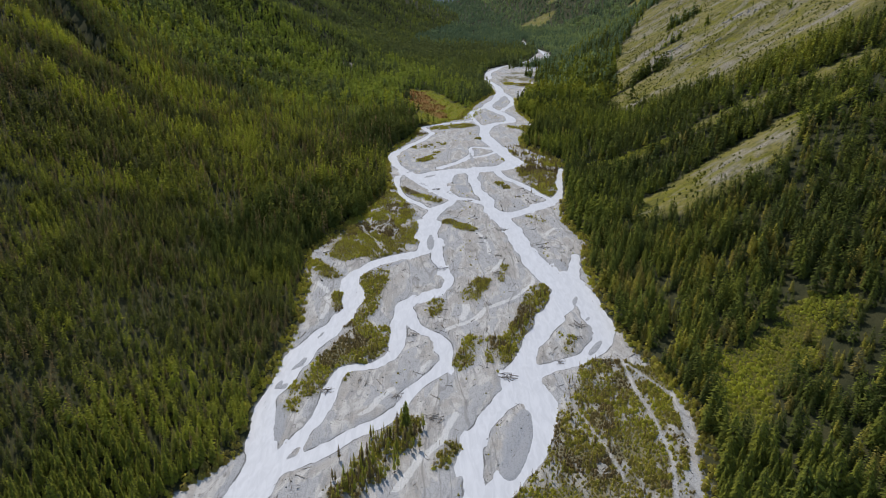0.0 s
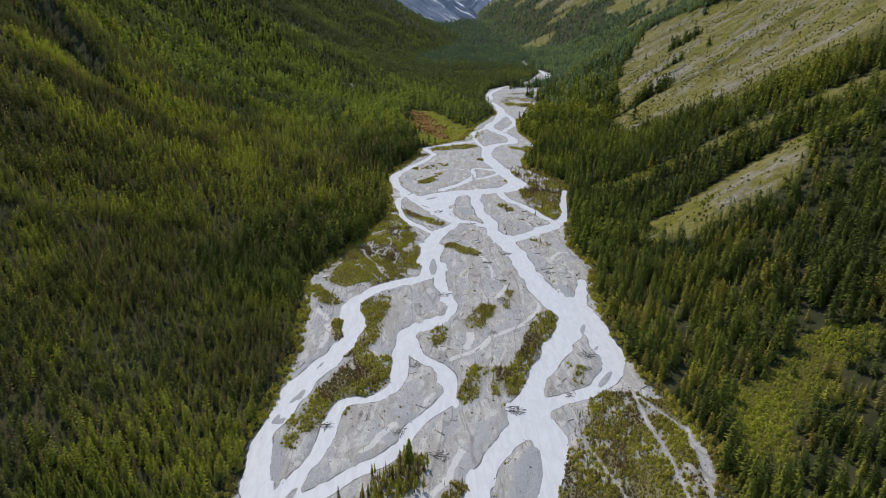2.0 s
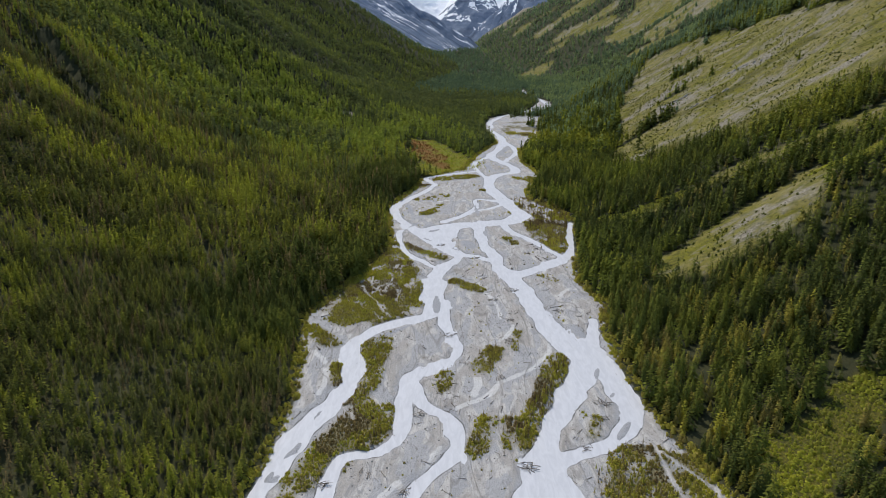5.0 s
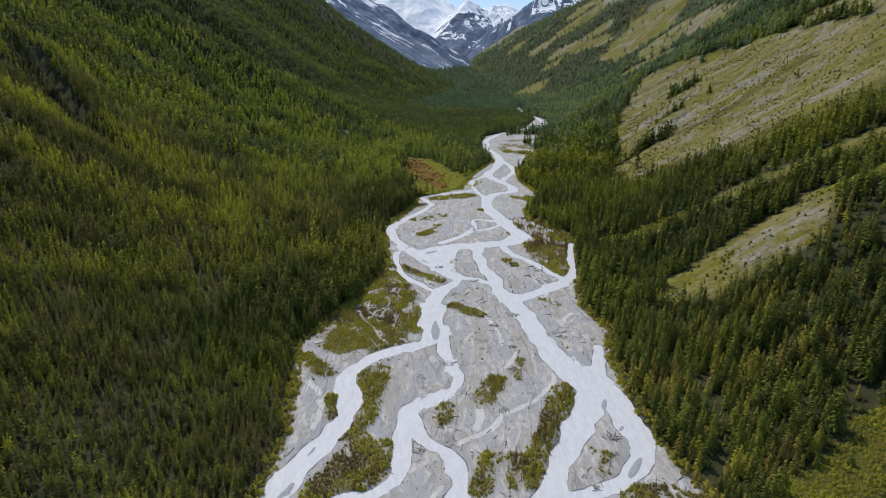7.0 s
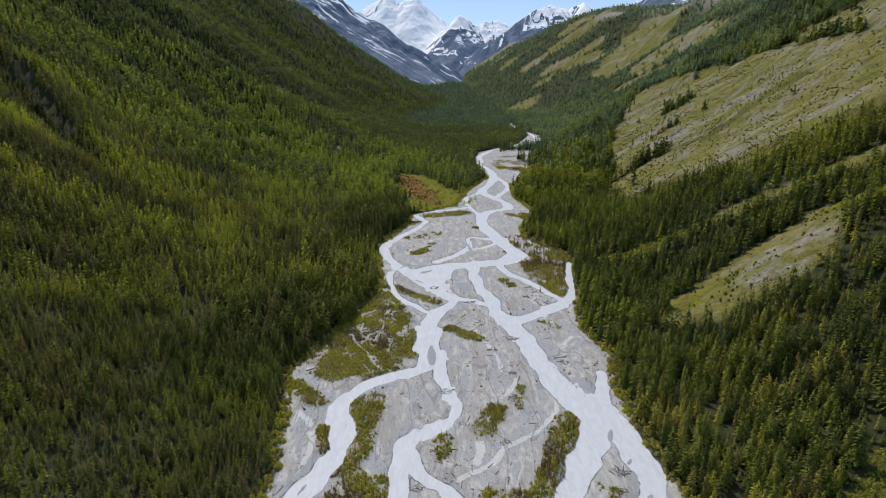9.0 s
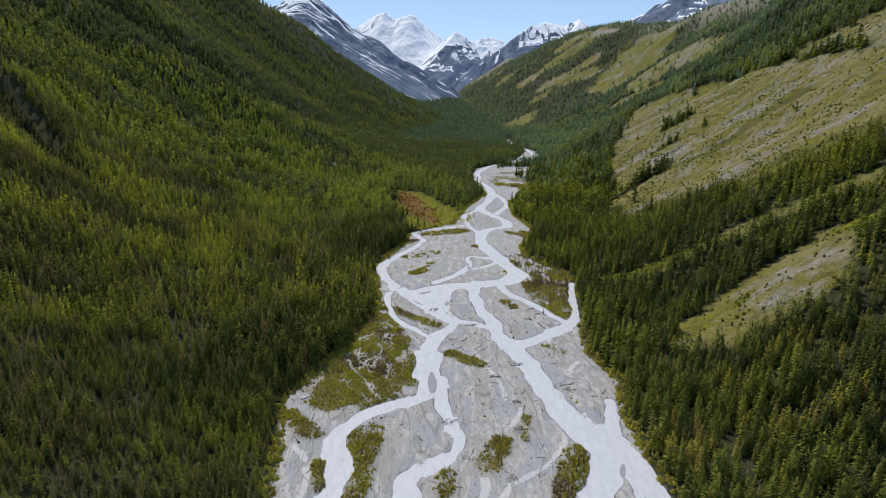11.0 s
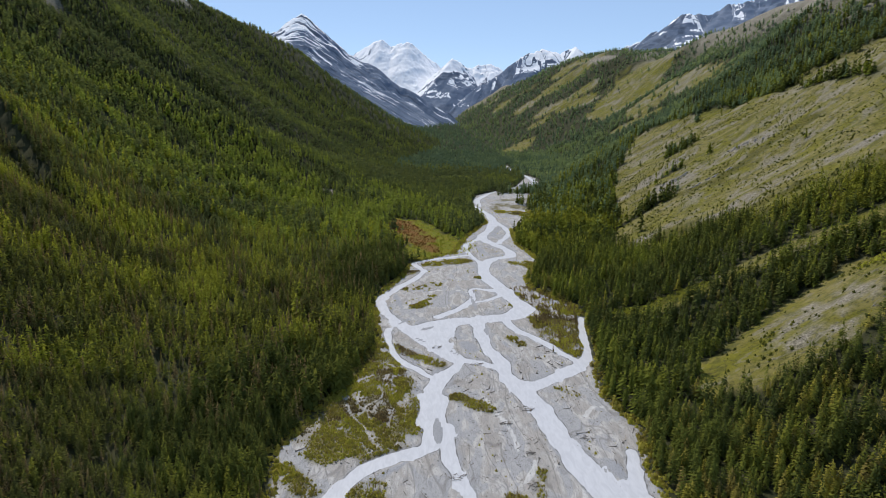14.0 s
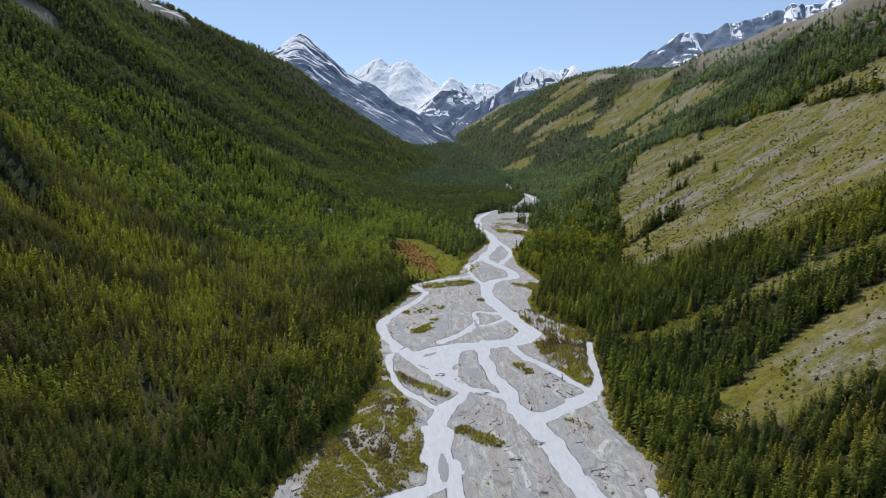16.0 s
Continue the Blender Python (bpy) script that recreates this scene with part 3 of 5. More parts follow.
patch("lush", 350, 840, 402, 752, 17)
# clumps of pines on it
patch("wood", 424, 1329, 446, 1352, 9)
patch("wood", 446, 1320, 470, 1318, 8)
patch("wood", 452, 1214, 455, 1222, 3.5)
patch("wood", 318, 1122, 348, 1098, 7)


shoulder = polyline((0, 1700), (350, 1690), (475, 1640), (546, 1490), (584, 1437), (608, 1379), (615, 1310), (670, 1340), (715, 1290), (900, 1180), (2600, 900))
meadow_foot = polyline((0, 955), (236, 938), (276, 914), (321, 904), (340, 820), (384, 768), (412, 746), (600, 680), (3000, 580))
meadow_side = polyline((0, 230), (958, 236), (1088, 264), (1419, 352), (1661, 478), (5000, 900))


def gorge_place(x, y):
    """How far (x, y) lies beyond the foot of the gorge's shaded wall, and how far down along it."""
    return (x + y - 438) / math.sqrt(2), ((x + 540) - (y - 980)) / math.sqrt(2)


def base_height(x, y):
    """The ground's height, without the river's channels."""
    out = np.maximum(west_bank(y) - x, x - east_bank(y))
    dw, de = west_toe(y) - x, x - east_toe(y)
    d = np.maximum(dw, de)
    z = floor_rise(y) + 1.3 * smooth(out, -2, 5) + 0.035 * np.clip(out, 0, 120)
    up = hillside(dw, 0.60, 0.14, 95.0) + hillside(de, 0.60, 0.08)
    up = up * smooth(out, -4, 90)
    crest = np.where(dw > de, west_crest(y), east_crest(y)) + 60 * fbm(x / 300, y / 300, 3, 6)
    up = np.where(up < crest, up, crest + 0.14 * crest * (1 - np.exp(-(up - crest) / (0.14 * crest))))
    gully = 55 * (ridged(x / 760 - y / 900, y / 240 + x / 1500, 3, 3) - 0.62) * smooth(d, 20, 380) * (0.45 + 0.55 * smooth(y, 500, 1400))
    # a western spur and the hollow behind it, a ravine, and the shoulder of the big eastern meadow
    q = y - spur_line(x)
    spur = 34 * smooth(dw, 20, 300) * ((1 - 0.95 * smooth(-x, 280, 660)) * np.exp(-(q / 90) ** 2) - 2.1 * np.exp(-((q - 210) / 115) ** 2))
    ahead, along = gorge_place(x, y)
    wall = smooth(ahead, -6, 12)
    ravine = smooth(along, -30, 25) * (1 - smooth(along, 150, 300)) * ((1 - wall) * -24 * np.exp(-(ahead / 32) ** 2) + wall * 14 * np.exp(-(ahead / 80) ** 2))
    yb = shoulder(x)
    drop = -34 * smooth(y - yb, 0, 130) * (1 - smooth(y - yb, 260, 520)) * smooth(de, 60, 200) * smooth(y, 1150, 1250)
    z = z + spur + ravine + drop
    ribs = 7 * (ridged(x / 160 + y / 260, y / 48, 3, 7) - 0.6) * smooth(de, 15, 90)
    z = z + ribs
    return z + up + gully + (1.2 * fbm(x / 28, y / 28, 3, 4) + 5 * fbm(x / 90, y / 70, 2, 8) * smooth(d, 0, 60)) * smooth(out, 2, 40)


def meadow_at(x, y):
    """Where the eastern slopes are open grass, 0 to 1."""
    d = x - east_toe(y)
    wob = 34 * fbm(x / 60, y / 60, 3, 12) + 22 * fbm(x / 16, y / 16, 2, 13)
    big = smooth(x - meadow_side(y) + 0.6 * wob, -6, 8) * smooth(y - meadow_foot(x) + wob, -10, 20) * (1 - smooth(y - shoulder(x) + 0.6 * wob, -20, 15))
    big = big * (1 - 0.9 * smooth(d + wob, 520, 620))
    clump = np.exp(-(((x - 308) / 60) ** 2 + ((y - 1106 - 0.25 * (x - 308)) / 13) ** 2)) + np.exp(-(((x - 450) / 40) ** 2 + ((y - 1330) / 16) ** 2))
    clump = clump + np.exp(-(((x - 400) / 22) ** 2 + ((y - 1235) / 9) ** 2))
    clump = clump + np.exp(-((x - 625) / 11) ** 2 - ((y - 1170) / 110) ** 4)
    big = big * (1 - smooth(clump + 0.25 * fbm(x / 14, y / 14, 2, 14), 0.35, 0.6))
    n = fbm(x / 330 + 3, y / 75 + x / 200, 3, 21)
    far = smooth(n, 0.4, 0.5) * smooth(d, 50, 130) * (1 - smooth(d + wob, 420, 540)) * smooth(y, 1750, 1900) * (1 - smooth(y, 3300, 3600))
    return np.maximum.reduce([big, far, cover("grass", x, y)])


# ---- ground and water ----


def spaced(start, stop, first, grow):
    vals, step = [start], first
    while vals[-1] < stop:
        vals.append(vals[-1] + step)
        step *= grow
    return np.array(vals)


side = spaced(0, 2500, 1.7, 1.042)
S = np.r_[-108 - side[::-1], np.arange(-106.4, 106.5, 1.6), 108 + side[side < 85], np.arange(195, 520, 5.0), 108 + side[side > 415]]
near_rows = np.r_[np.arange(-420, 180, 5.0), np.arange(180, 330, 1.7)]
far_rows = [330.0]
while far_rows[-1] < 4880:
    far_rows.append(far_rows[-1] + 2.0 * far_rows[-1] / 330)
ROWS_Y = np.r_[near_rows, far_rows]
GX = valley_mid(ROWS_Y)[:, None] + S[None, :]
GY = np.repeat(ROWS_Y[:, None], len(S), 1)
shore = nearness(RIVER, GX, GY, 9.0)
shoal = nearness(BARS, GX, GY, 4.0)
shore = shore + 0.9 * fbm(GX / 4, GY / 9, 3, 45) + 5.5 * smooth(fbm(GX / 9, GY / 30, 3, 46), 0.26, 0.5) * smooth(-shore, 1.5, 5)
shore = np.maximum(shore, np.minimum(-shoal + 0.35 * fbm(GX / 3, GY / 6, 2, 50), 1.4))
trackness = nearness(TRACKS, GX, GY, 3.0)
inside = np.minimum(GX - west_bank(GY), east_bank(GY) - GX) + 2.6 * fbm(GX / 5, GY / 7, 3, 47) - 1.0
flood = smooth(inside, -0.8, 1.2)
dry = ridged(GX / 17 + 0.35 * fbm(GX / 20, GY / 40, 2, 48), GY / 110, 2, 42)
relief = 0.30 * fbm(GX / 7, GY / 16, 4, 41) + 0.16 * fbm(GX / 2.5, GY / 4, 2, 44) - 0.5 * smooth(dry, 0.8, 0.93)
bed = np.where(shore < 0, np.maximum(shore * 0.3, -0.9) - 0.1, 0.85 * smooth(shore, -0.5, 6.0) + relief * smooth(shore, -0.5, 3.0) - 0.08)
bed = bed + 0.3 * smooth(-shoal, -0.3, 0.9)
scrub_g = cover("scrub", GX, GY) * gaps(GX, GY) * smooth(shore, 0.3, 1.6)
GZ = base_height(GX, GY) + flood * (bed + 0.5 * scrub_g)
grass_g, heath_g = meadow_at(GX, GY) * (1 - flood), cover("heath", GX, GY, 6, 0.7) * (1 - flood)
clear_g = cover("clearing", GX, GY)
d_east = GX - east_toe(GY)
scree_n = fbm(GX / 70, GY / 26 + GX / 90, 4, 51)
scree_g = np.maximum(cover("scree", GX, GY, 8, 1.3) * smooth(scree_n + 0.7 * fbm(GX / 9, GY / 7, 3, 54), -0.45, 0.0), 0.75 * smooth(scree_n + 0.9 * fbm(GX / 18, GY / 12, 4, 55), 0.15, 0.5) * smooth(d_east, 60, 110) * smooth(GY, 860, 940)) * grass_g
rise_g = GZ - floor_rise(GY) + 60 * fbm(GX / 120, GY / 120, 3, 62)
high = np.where(GX > 0, smooth(rise_g, 310, 400), smooth(rise_g, 470, 560))
high = np.maximum(high, smooth(GY, 3700, 4000))
grass_g = np.maximum(grass_g, 0.15 * high)
scree_g = np.maximum(scree_g, high * (0.6 + 0.4 * smooth(fbm(GX / 90, GY / 50, 4, 53) + 0.4 * smooth(rise_g, 380, 520), -0.1, 0.25)))
# below y 1200 cliffs keep dark soil colour, painting the gorge wall's shade
scree_g = np.maximum(scree_g, cover("cliff", GX, GY) * (GY > 1200))
silt_g = smooth(-nearness(SILT, GX, GY, 3.0) + 0.7 * fbm(GX / 3, GY / 5, 3, 57), -0.9, 0.6)
veg = np.clip(scrub_g * smooth(trackness, -0.2, 0.8) * (0.35 + 0.65 * smooth(fbm(GX / 5, GY / 9, 3, 80), -0.35, 0.05)), 0, 1)


def ground_z(x, y):
    """The height of the ground's sheet at (x, y), channels and bars included."""
    x, y = np.atleast_1d(x).astype(float), np.atleast_1d(y).astype(float)
    i = np.clip(np.searchsorted(ROWS_Y, y) - 1, 0, len(ROWS_Y) - 2)
    u = np.clip((y - ROWS_Y[i]) / (ROWS_Y[i + 1] - ROWS_Y[i]), 0, 1)
    s = x - valley_mid(y)
    j = np.clip(np.searchsorted(S, s) - 1, 0, len(S) - 2)
    v = np.clip((s - S[j]) / (S[j + 1] - S[j]), 0, 1)
    return (1 - u) * ((1 - v) * GZ[i, j] + v * GZ[i, j + 1]) + u * ((1 - v) * GZ[i + 1, j] + v * GZ[i + 1, j + 1])


def sheet(name, X, Y, Z, material, soft_shade=True, **layers):
    """A grid of quads as one smooth mesh, with float layers on its points."""
    rows, cols = X.shape
    me = bpy.data.meshes.new(name)
    idx = np.arange(rows * cols).reshape(rows, cols)
    quads = np.stack([idx[:-1, :-1], idx[:-1, 1:], idx[1:, 1:], idx[1:, :-1]], -1).reshape(-1, 4)
    fill_mesh(me, np.stack([X, Y, Z], -1).reshape(-1, 3), quads, material, soft_shade)
    for key, val in layers.items():
        a = me.attributes.new(key, "FLOAT", "POINT")
        a.data.foreach_set("value", np.asarray(val, np.float32).ravel())
    return new(name, me)


def fill_mesh(me, verts, faces, material, smooth_shade=False):
    k = faces.shape[1]
    me.vertices.add(len(verts))
    me.vertices.foreach_set("co", np.asarray(verts, np.float32).ravel())
    me.loops.add(faces.size)
    me.loops.foreach_set("vertex_index", faces.astype(np.int32).ravel())
    me.polygons.add(len(faces))
    me.polygons.foreach_set("loop_start", np.arange(0, faces.size, k, dtype=np.int32))
    me.polygons.foreach_set("use_smooth", np.full(len(faces), smooth_shade))
    me.materials.append(material)
    me.update(calc_edges=True)


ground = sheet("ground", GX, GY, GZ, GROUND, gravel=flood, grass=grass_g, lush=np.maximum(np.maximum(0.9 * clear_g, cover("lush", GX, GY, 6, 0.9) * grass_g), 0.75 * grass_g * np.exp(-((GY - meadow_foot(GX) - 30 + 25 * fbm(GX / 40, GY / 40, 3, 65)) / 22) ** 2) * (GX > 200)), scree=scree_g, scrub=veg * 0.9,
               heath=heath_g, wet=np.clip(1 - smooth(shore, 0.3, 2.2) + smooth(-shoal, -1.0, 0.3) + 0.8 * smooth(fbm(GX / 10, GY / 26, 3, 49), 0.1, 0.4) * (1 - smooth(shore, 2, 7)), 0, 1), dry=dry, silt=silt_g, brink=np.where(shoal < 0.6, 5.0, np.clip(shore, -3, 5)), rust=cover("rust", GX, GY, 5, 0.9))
tagged(ground, "valley floor of pale gravel with forested and grassy slopes", "ground", kind="structure")

wrow = (ROWS_Y > -419) & (ROWS_Y < 2200)
wcol = np.abs(S) < 107
WX, WY = GX[np.ix_(wrow, wcol)][:, ::4], GY[np.ix_(wrow, wcol)][:, ::4]
wx_ok = np.clip(WX, west_bank(WY) - 3, east_bank(WY) + 3)
water = sheet("water", wx_ok, WY, floor_rise(WY), WATER)
tagged(water, "milky pale grey glacial meltwater in braided channels", "water", kind="structure")

# ---- trees ----


def tuft_template(tufts, seed, spread=0.17, size=0.12, skirt=0.1, droop=0.65, point=0.6):
    """A conifer crown, one metre high, of drooping needle tufts set round it in a spiral. Returns points and triangles."""
    rng = np.random.default_rng(seed)
    pts, tris = [], []
    for i in range(tufts):
        u = (i + rng.random()) / tufts
        f = 1 - (1 - u) ** 0.7
        a = 2.4 * i + rng.uniform(-0.5, 0.5)
        r = spread * ((1 - f) ** point + 0.05) * rng.uniform(0.45, 1.1)
        out = np.array((math.cos(a), math.sin(a), 0.0))
        tan = np.array((-math.sin(a), math.cos(a), rng.uniform(-0.5, 0.5)))
        s = size * (0.5 + 0.7 * (1 - f)) * rng.uniform(0.75, 1.3)
        dr = droop * rng.uniform(0.5, 1.6)
        c = out * r + np.array((0, 0, skirt + (1 - skirt) * f))
        o = len(pts)
        pts += [tuple(c - out * 0.5 * s + tan * 0.5 * s + np.array((0, 0, 0.5 * s * dr))), tuple(c - out * 0.5 * s - tan * 0.5 * s + np.array((0, 0, 0.5 * s * dr))),
                tuple(c + out * 0.75 * s - np.array((0, 0, 0.75 * s * dr)))]
        tris.append((o, o + 1, o + 2))
    o = len(pts)
    a = rng.uniform(0, 3)
    w = 0.35 * size
    pts += [(w * math.cos(a), w * math.sin(a), 0.86), (-w * math.cos(a), -w * math.sin(a), 0.86), (0, 0, 1.03)]
    tris.append((o, o + 1, o + 2))
    return np.array(pts), np.array(tris)


def crown_normals(tv, tf):
    """Faces turned outwards, and soft normals that follow the crown's round form more than the single sprays."""
    a, b, c = tv[tf[:, 0]], tv[tf[:, 1]], tv[tf[:, 2]]
    geo = np.cross(b - a, c - a)
    geo = geo / (np.linalg.norm(geo, axis=1, keepdims=True) + 1e-9)
    mid = (a + b + c) / 3
    out = mid * (1, 1, 0)
    out = out / (np.linalg.norm(out, axis=1, keepdims=True) + 1e-6)
    form = out * 0.8 + np.array((0, 0, 0.55))
    back = (geo * form).sum(1) < 0
    tf = np.where(back[:, None], tf[:, ::-1], tf)
    geo[back] *= -1
    soft = form + 0.25 * geo
    normals = np.zeros(tv.shape)
    normals[tf.ravel()] = np.repeat(soft / np.linalg.norm(soft, axis=1, keepdims=True), 3, 0)
    return tf, normals


def scatter(name, templates, at, radius, tall, tint, material, seed, spin=2 * math.pi):
    """Many small plants joined into one mesh."""
    rng = np.random.default_rng(seed)
    kind = rng.integers(0, len(templates), len(at))
    turn = rng.uniform(0, spin, len(at))
    allv, allf, allt, alln, o = [], [], [], [], 0
    leafy = material in FOLIAGE
    for k, (tv, tf) in enumerate(templates):
        m = kind == k
        if leafy:
            tf, tn = crown_normals(tv, tf)
        c, s = np.cos(turn[m])[:, None], np.sin(turn[m])[:, None]
        x = (tv[None, :, 0] * c - tv[None, :, 1] * s) * radius[m][:, None] + at[m, 0][:, None]
        y = (tv[None, :, 0] * s + tv[None, :, 1] * c) * radius[m][:, None] + at[m, 1][:, None]
        z = tv[None, :, 2] * tall[m][:, None] + at[m, 2][:, None]
        n = m.sum()
        allv.append(np.stack([x, y, z], -1).reshape(-1, 3))
        allf.append((tf[None] + (np.arange(n) * len(tv))[:, None, None]).reshape(-1, 3) + o)
        flick = np.repeat(rng.normal(0, 0.05, (n, len(tv) // 3 + 1)), 3, 1)[:, :len(tv)]
        allt.append((tint[m][:, None] + flick).clip(0, 1).ravel())
        if leafy:
            alln.append(np.stack([tn[:, 0] * c - tn[:, 1] * s, tn[:, 0] * s + tn[:, 1] * c, np.broadcast_to(tn[:, 2], (n, len(tv)))], -1).reshape(-1, 3))
        o += n * len(tv)
    me = bpy.data.meshes.new(name)
    fill_mesh(me, np.concatenate(allv), np.concatenate(allf), material, leafy)
    if leafy:
        a = me.attributes.new("custom_normal", "FLOAT_VECTOR", "POINT")
        a.data.foreach_set("vector", np.concatenate(alln).astype(np.float32).ravel())
    a = me.attributes.new("tint", "FLOAT", "POINT")
    a.data.foreach_set("value", np.concatenate(allt).astype(np.float32))
    return tagged(new(name, me), kind="stuff")


def jittered(x0, x1, y0, y1, step, seed):
    rng = np.random.default_rng(seed)
    gx, gy = np.meshgrid(np.arange(x0, x1, step), np.arange(y0, y1, step))
    gx = gx + rng.uniform(-0.45, 0.45, gx.shape) * step
    gy = gy + rng.uniform(-0.45, 0.45, gy.shape) * step
    return gx.ravel(), gy.ravel(), rng


def forest_at(x, y):
    """How densely the conifers stand, 0 to 1."""
    out = np.maximum(west_bank(y) - x, x - east_bank(y))
    f = smooth(out + 3 * fbm(x / 12, y / 12, 2, 61), 1.5, 5)
    f = f * (1 - cover("heath", x, y, 4)) * (1 - 0.97 * cover("clearing", x, y, 4, 0.2)) * (1 - cover("cliff", x, y)) * (1 - np.where(y > 1750, 0.95, 0.9965) * meadow_at(x, y))
    f = np.maximum(f, cover("wood", x, y))
    rise = base_height(x, y) - floor_rise(y)
    f = f * (1 - smooth(rise + 60 * fbm(x / 120, y / 120, 3, 62) - 140 * (x < 0), 330, 450))
    return f * (0.72 + 0.4 * smooth(fbm(x / 45, y / 45, 3, 63), -0.35, 0.2)) * (0.72 + 0.33 * smooth(fbm(x / 11, y / 11, 2, 64), -0.45, 0.0))


def stand(y0, y1, step, seed):
    """Places of trees between two rows of the valley, as x, y, z."""
    half = 0.74 * max(y1, 0) + 140
    x, y, rng = jittered(-half, half, y0, y1, step, seed)
    keep = np.abs(x) < 0.74 * np.maximum(y, 180) + 140
    x, y = x[keep], y[keep]
    keep = rng.random(len(x)) < forest_at(x, y)
    x, y = x[keep], y[keep]
    return np.stack([x, y, ground_z(x, y) - 0.3], -1), rng


SLIM_T = [tuft_template(44, 100 + i, (0.11, 0.125, 0.1, 0.13, 0.14, 0.105, 0.12, 0.135)[i], 0.085, 0.2, 0.35, 0.42) for i in range(8)]
BROAD_T = [tuft_template(88, 120 + i, (0.13, 0.15, 0.165, 0.14, 0.155, 0.12)[i], 0.076, 0.08, 0.35, 0.5) for i in range(6)]
SLIM_MID_T = [tuft_template(27, 200 + i, (0.11, 0.125, 0.135, 0.12, 0.13, 0.1)[i], 0.118, 0.15, 0.45, 0.45) for i in range(6)]
MID_T = [tuft_template(39, 220 + i, (0.12, 0.135, 0.15, 0.13, 0.145, 0.11)[i], 0.11, 0.1, 0.45, 0.5) for i in range(6)]
FAR_T = [tuft_template(13, 300 + i, 0.14, 0.24) for i in range(5)]
VFAR_T = [tuft_template(7, 400 + i, 0.18, 0.38) for i in range(4)]
HERO = []
for name, label, y0, y1, step, temps, seed, tall in (
        ("near_forest", "dense young larch and pine forest beside the river", 200, 520, 3.05, (SLIM_T, BROAD_T), 1, 9.3),
        ("middle_forest", "dense larch forest on the lower slopes", 520, 1000, 4.0, (SLIM_MID_T, MID_T), 2, 12.4),
        ("slope_forest", "dark green conifer forest on steep slopes", 1000, 1700, 5.9, (FAR_T, FAR_T), 3, 13.5),
        ("far_forest", "far conifer forest covering the valley sides", 1700, 2450, 8.4, (VFAR_T, VFAR_T), 4, 12.0),
        ("distant_forest", "distant dark conifer forest at the valley's head", 2450, 3900, 15.0, (VFAR_T, VFAR_T), 5, 13.0),
        ("downstream_forest", "conifer forest on the banks downstream", -400, 200, 13.0, (SLIM_MID_T, MID_T), 6, 12.0)):
    at, rng = stand(y0, y1, step, seed)
    if 0 < y0 < 1000:  # the eastern pines are broader and stand wider apart
        at = at[(at[:, 0] < valley_mid(at[:, 1])) | (rng.random(len(at)) < (0.45 if y0 < 500 else 0.66))]
    size = tall * np.clip(rng.normal(1.0, 0.3, len(at)) + 0.4 * fbm(at[:, 0] / 30, at[:, 1] / 30, 2, 72) + 0.25 * fbm(at[:, 0] / 9, at[:, 1] / 9, 2, 78), 0.3, 1.7 if y0 < 1700 else 1.25) * (1 + (0.62 if y0 < 500 else 0.22) * (at[:, 0] > 100) * (at[:, 1] < 1500))
    riverside = west_bank(at[:, 1]) - at[:, 0] + 18 * fbm(at[:, 0] / 22, at[:, 1] / 22, 2, 77)
    riverside = (at[:, 0] < 0) & (riverside < 75) & (at[:, 1] > 440) & (at[:, 1] < 920)
    size = size * np.where(riverside, 1.35 + 0.35 * smooth(at[:, 1], 860, 940), 1.0)
    field = fbm(at[:, 0] / 70 + at[:, 1] / 240, at[:, 1] / 90, 4, 71)
    on_slope = at[:, 0] < west_toe(at[:, 1]) - 20
    stripes = fbm((at[:, 1] - spur_line(at[:, 0])) / 42, at[:, 0] / 210, 4, 120)
    field = np.where(on_slope, 0.45 * field + 0.95 * stripes, field)
    bright = rng.random(len(at)) < np.clip(0.4 + 1.1 * field, 0.1, 0.92)
    tint = np.clip(np.where(bright, 0.74 if y0 > 500 else 0.62, 0.1) + (0.3 if y0 > 500 else 0.15) * field + 0.38 * fbm(at[:, 0] / 13, at[:, 1] / 13, 2, 79) + rng.normal(0, 0.15, len(at)), 0, 1)
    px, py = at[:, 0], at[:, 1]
    # light and shade put into the tint: sunlit before the spur, dark behind
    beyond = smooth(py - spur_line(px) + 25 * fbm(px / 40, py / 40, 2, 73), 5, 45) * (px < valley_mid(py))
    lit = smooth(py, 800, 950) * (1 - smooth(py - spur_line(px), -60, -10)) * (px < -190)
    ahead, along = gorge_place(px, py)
    # the gorge's shade, darkened into its trees' tint
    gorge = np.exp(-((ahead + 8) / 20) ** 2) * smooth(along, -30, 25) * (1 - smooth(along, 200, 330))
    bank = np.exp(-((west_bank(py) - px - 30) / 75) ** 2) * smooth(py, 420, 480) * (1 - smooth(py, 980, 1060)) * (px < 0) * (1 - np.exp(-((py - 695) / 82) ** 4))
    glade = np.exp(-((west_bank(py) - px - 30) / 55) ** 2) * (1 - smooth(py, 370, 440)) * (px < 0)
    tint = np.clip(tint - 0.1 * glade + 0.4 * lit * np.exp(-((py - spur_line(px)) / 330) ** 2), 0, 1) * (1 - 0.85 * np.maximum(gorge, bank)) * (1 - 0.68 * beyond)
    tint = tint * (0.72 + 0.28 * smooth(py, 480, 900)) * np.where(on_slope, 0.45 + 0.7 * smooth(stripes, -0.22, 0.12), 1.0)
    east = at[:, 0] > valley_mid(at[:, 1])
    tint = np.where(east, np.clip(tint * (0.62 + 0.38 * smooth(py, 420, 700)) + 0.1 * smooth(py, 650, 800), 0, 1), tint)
    if y0 == 200:
        first = (np.abs(at[:, 0]) < 170) & (at[:, 1] < 246)
        HERO = [(*p, s, e) for p, s, e in zip(at[first].tolist(), size[first], east[first])]
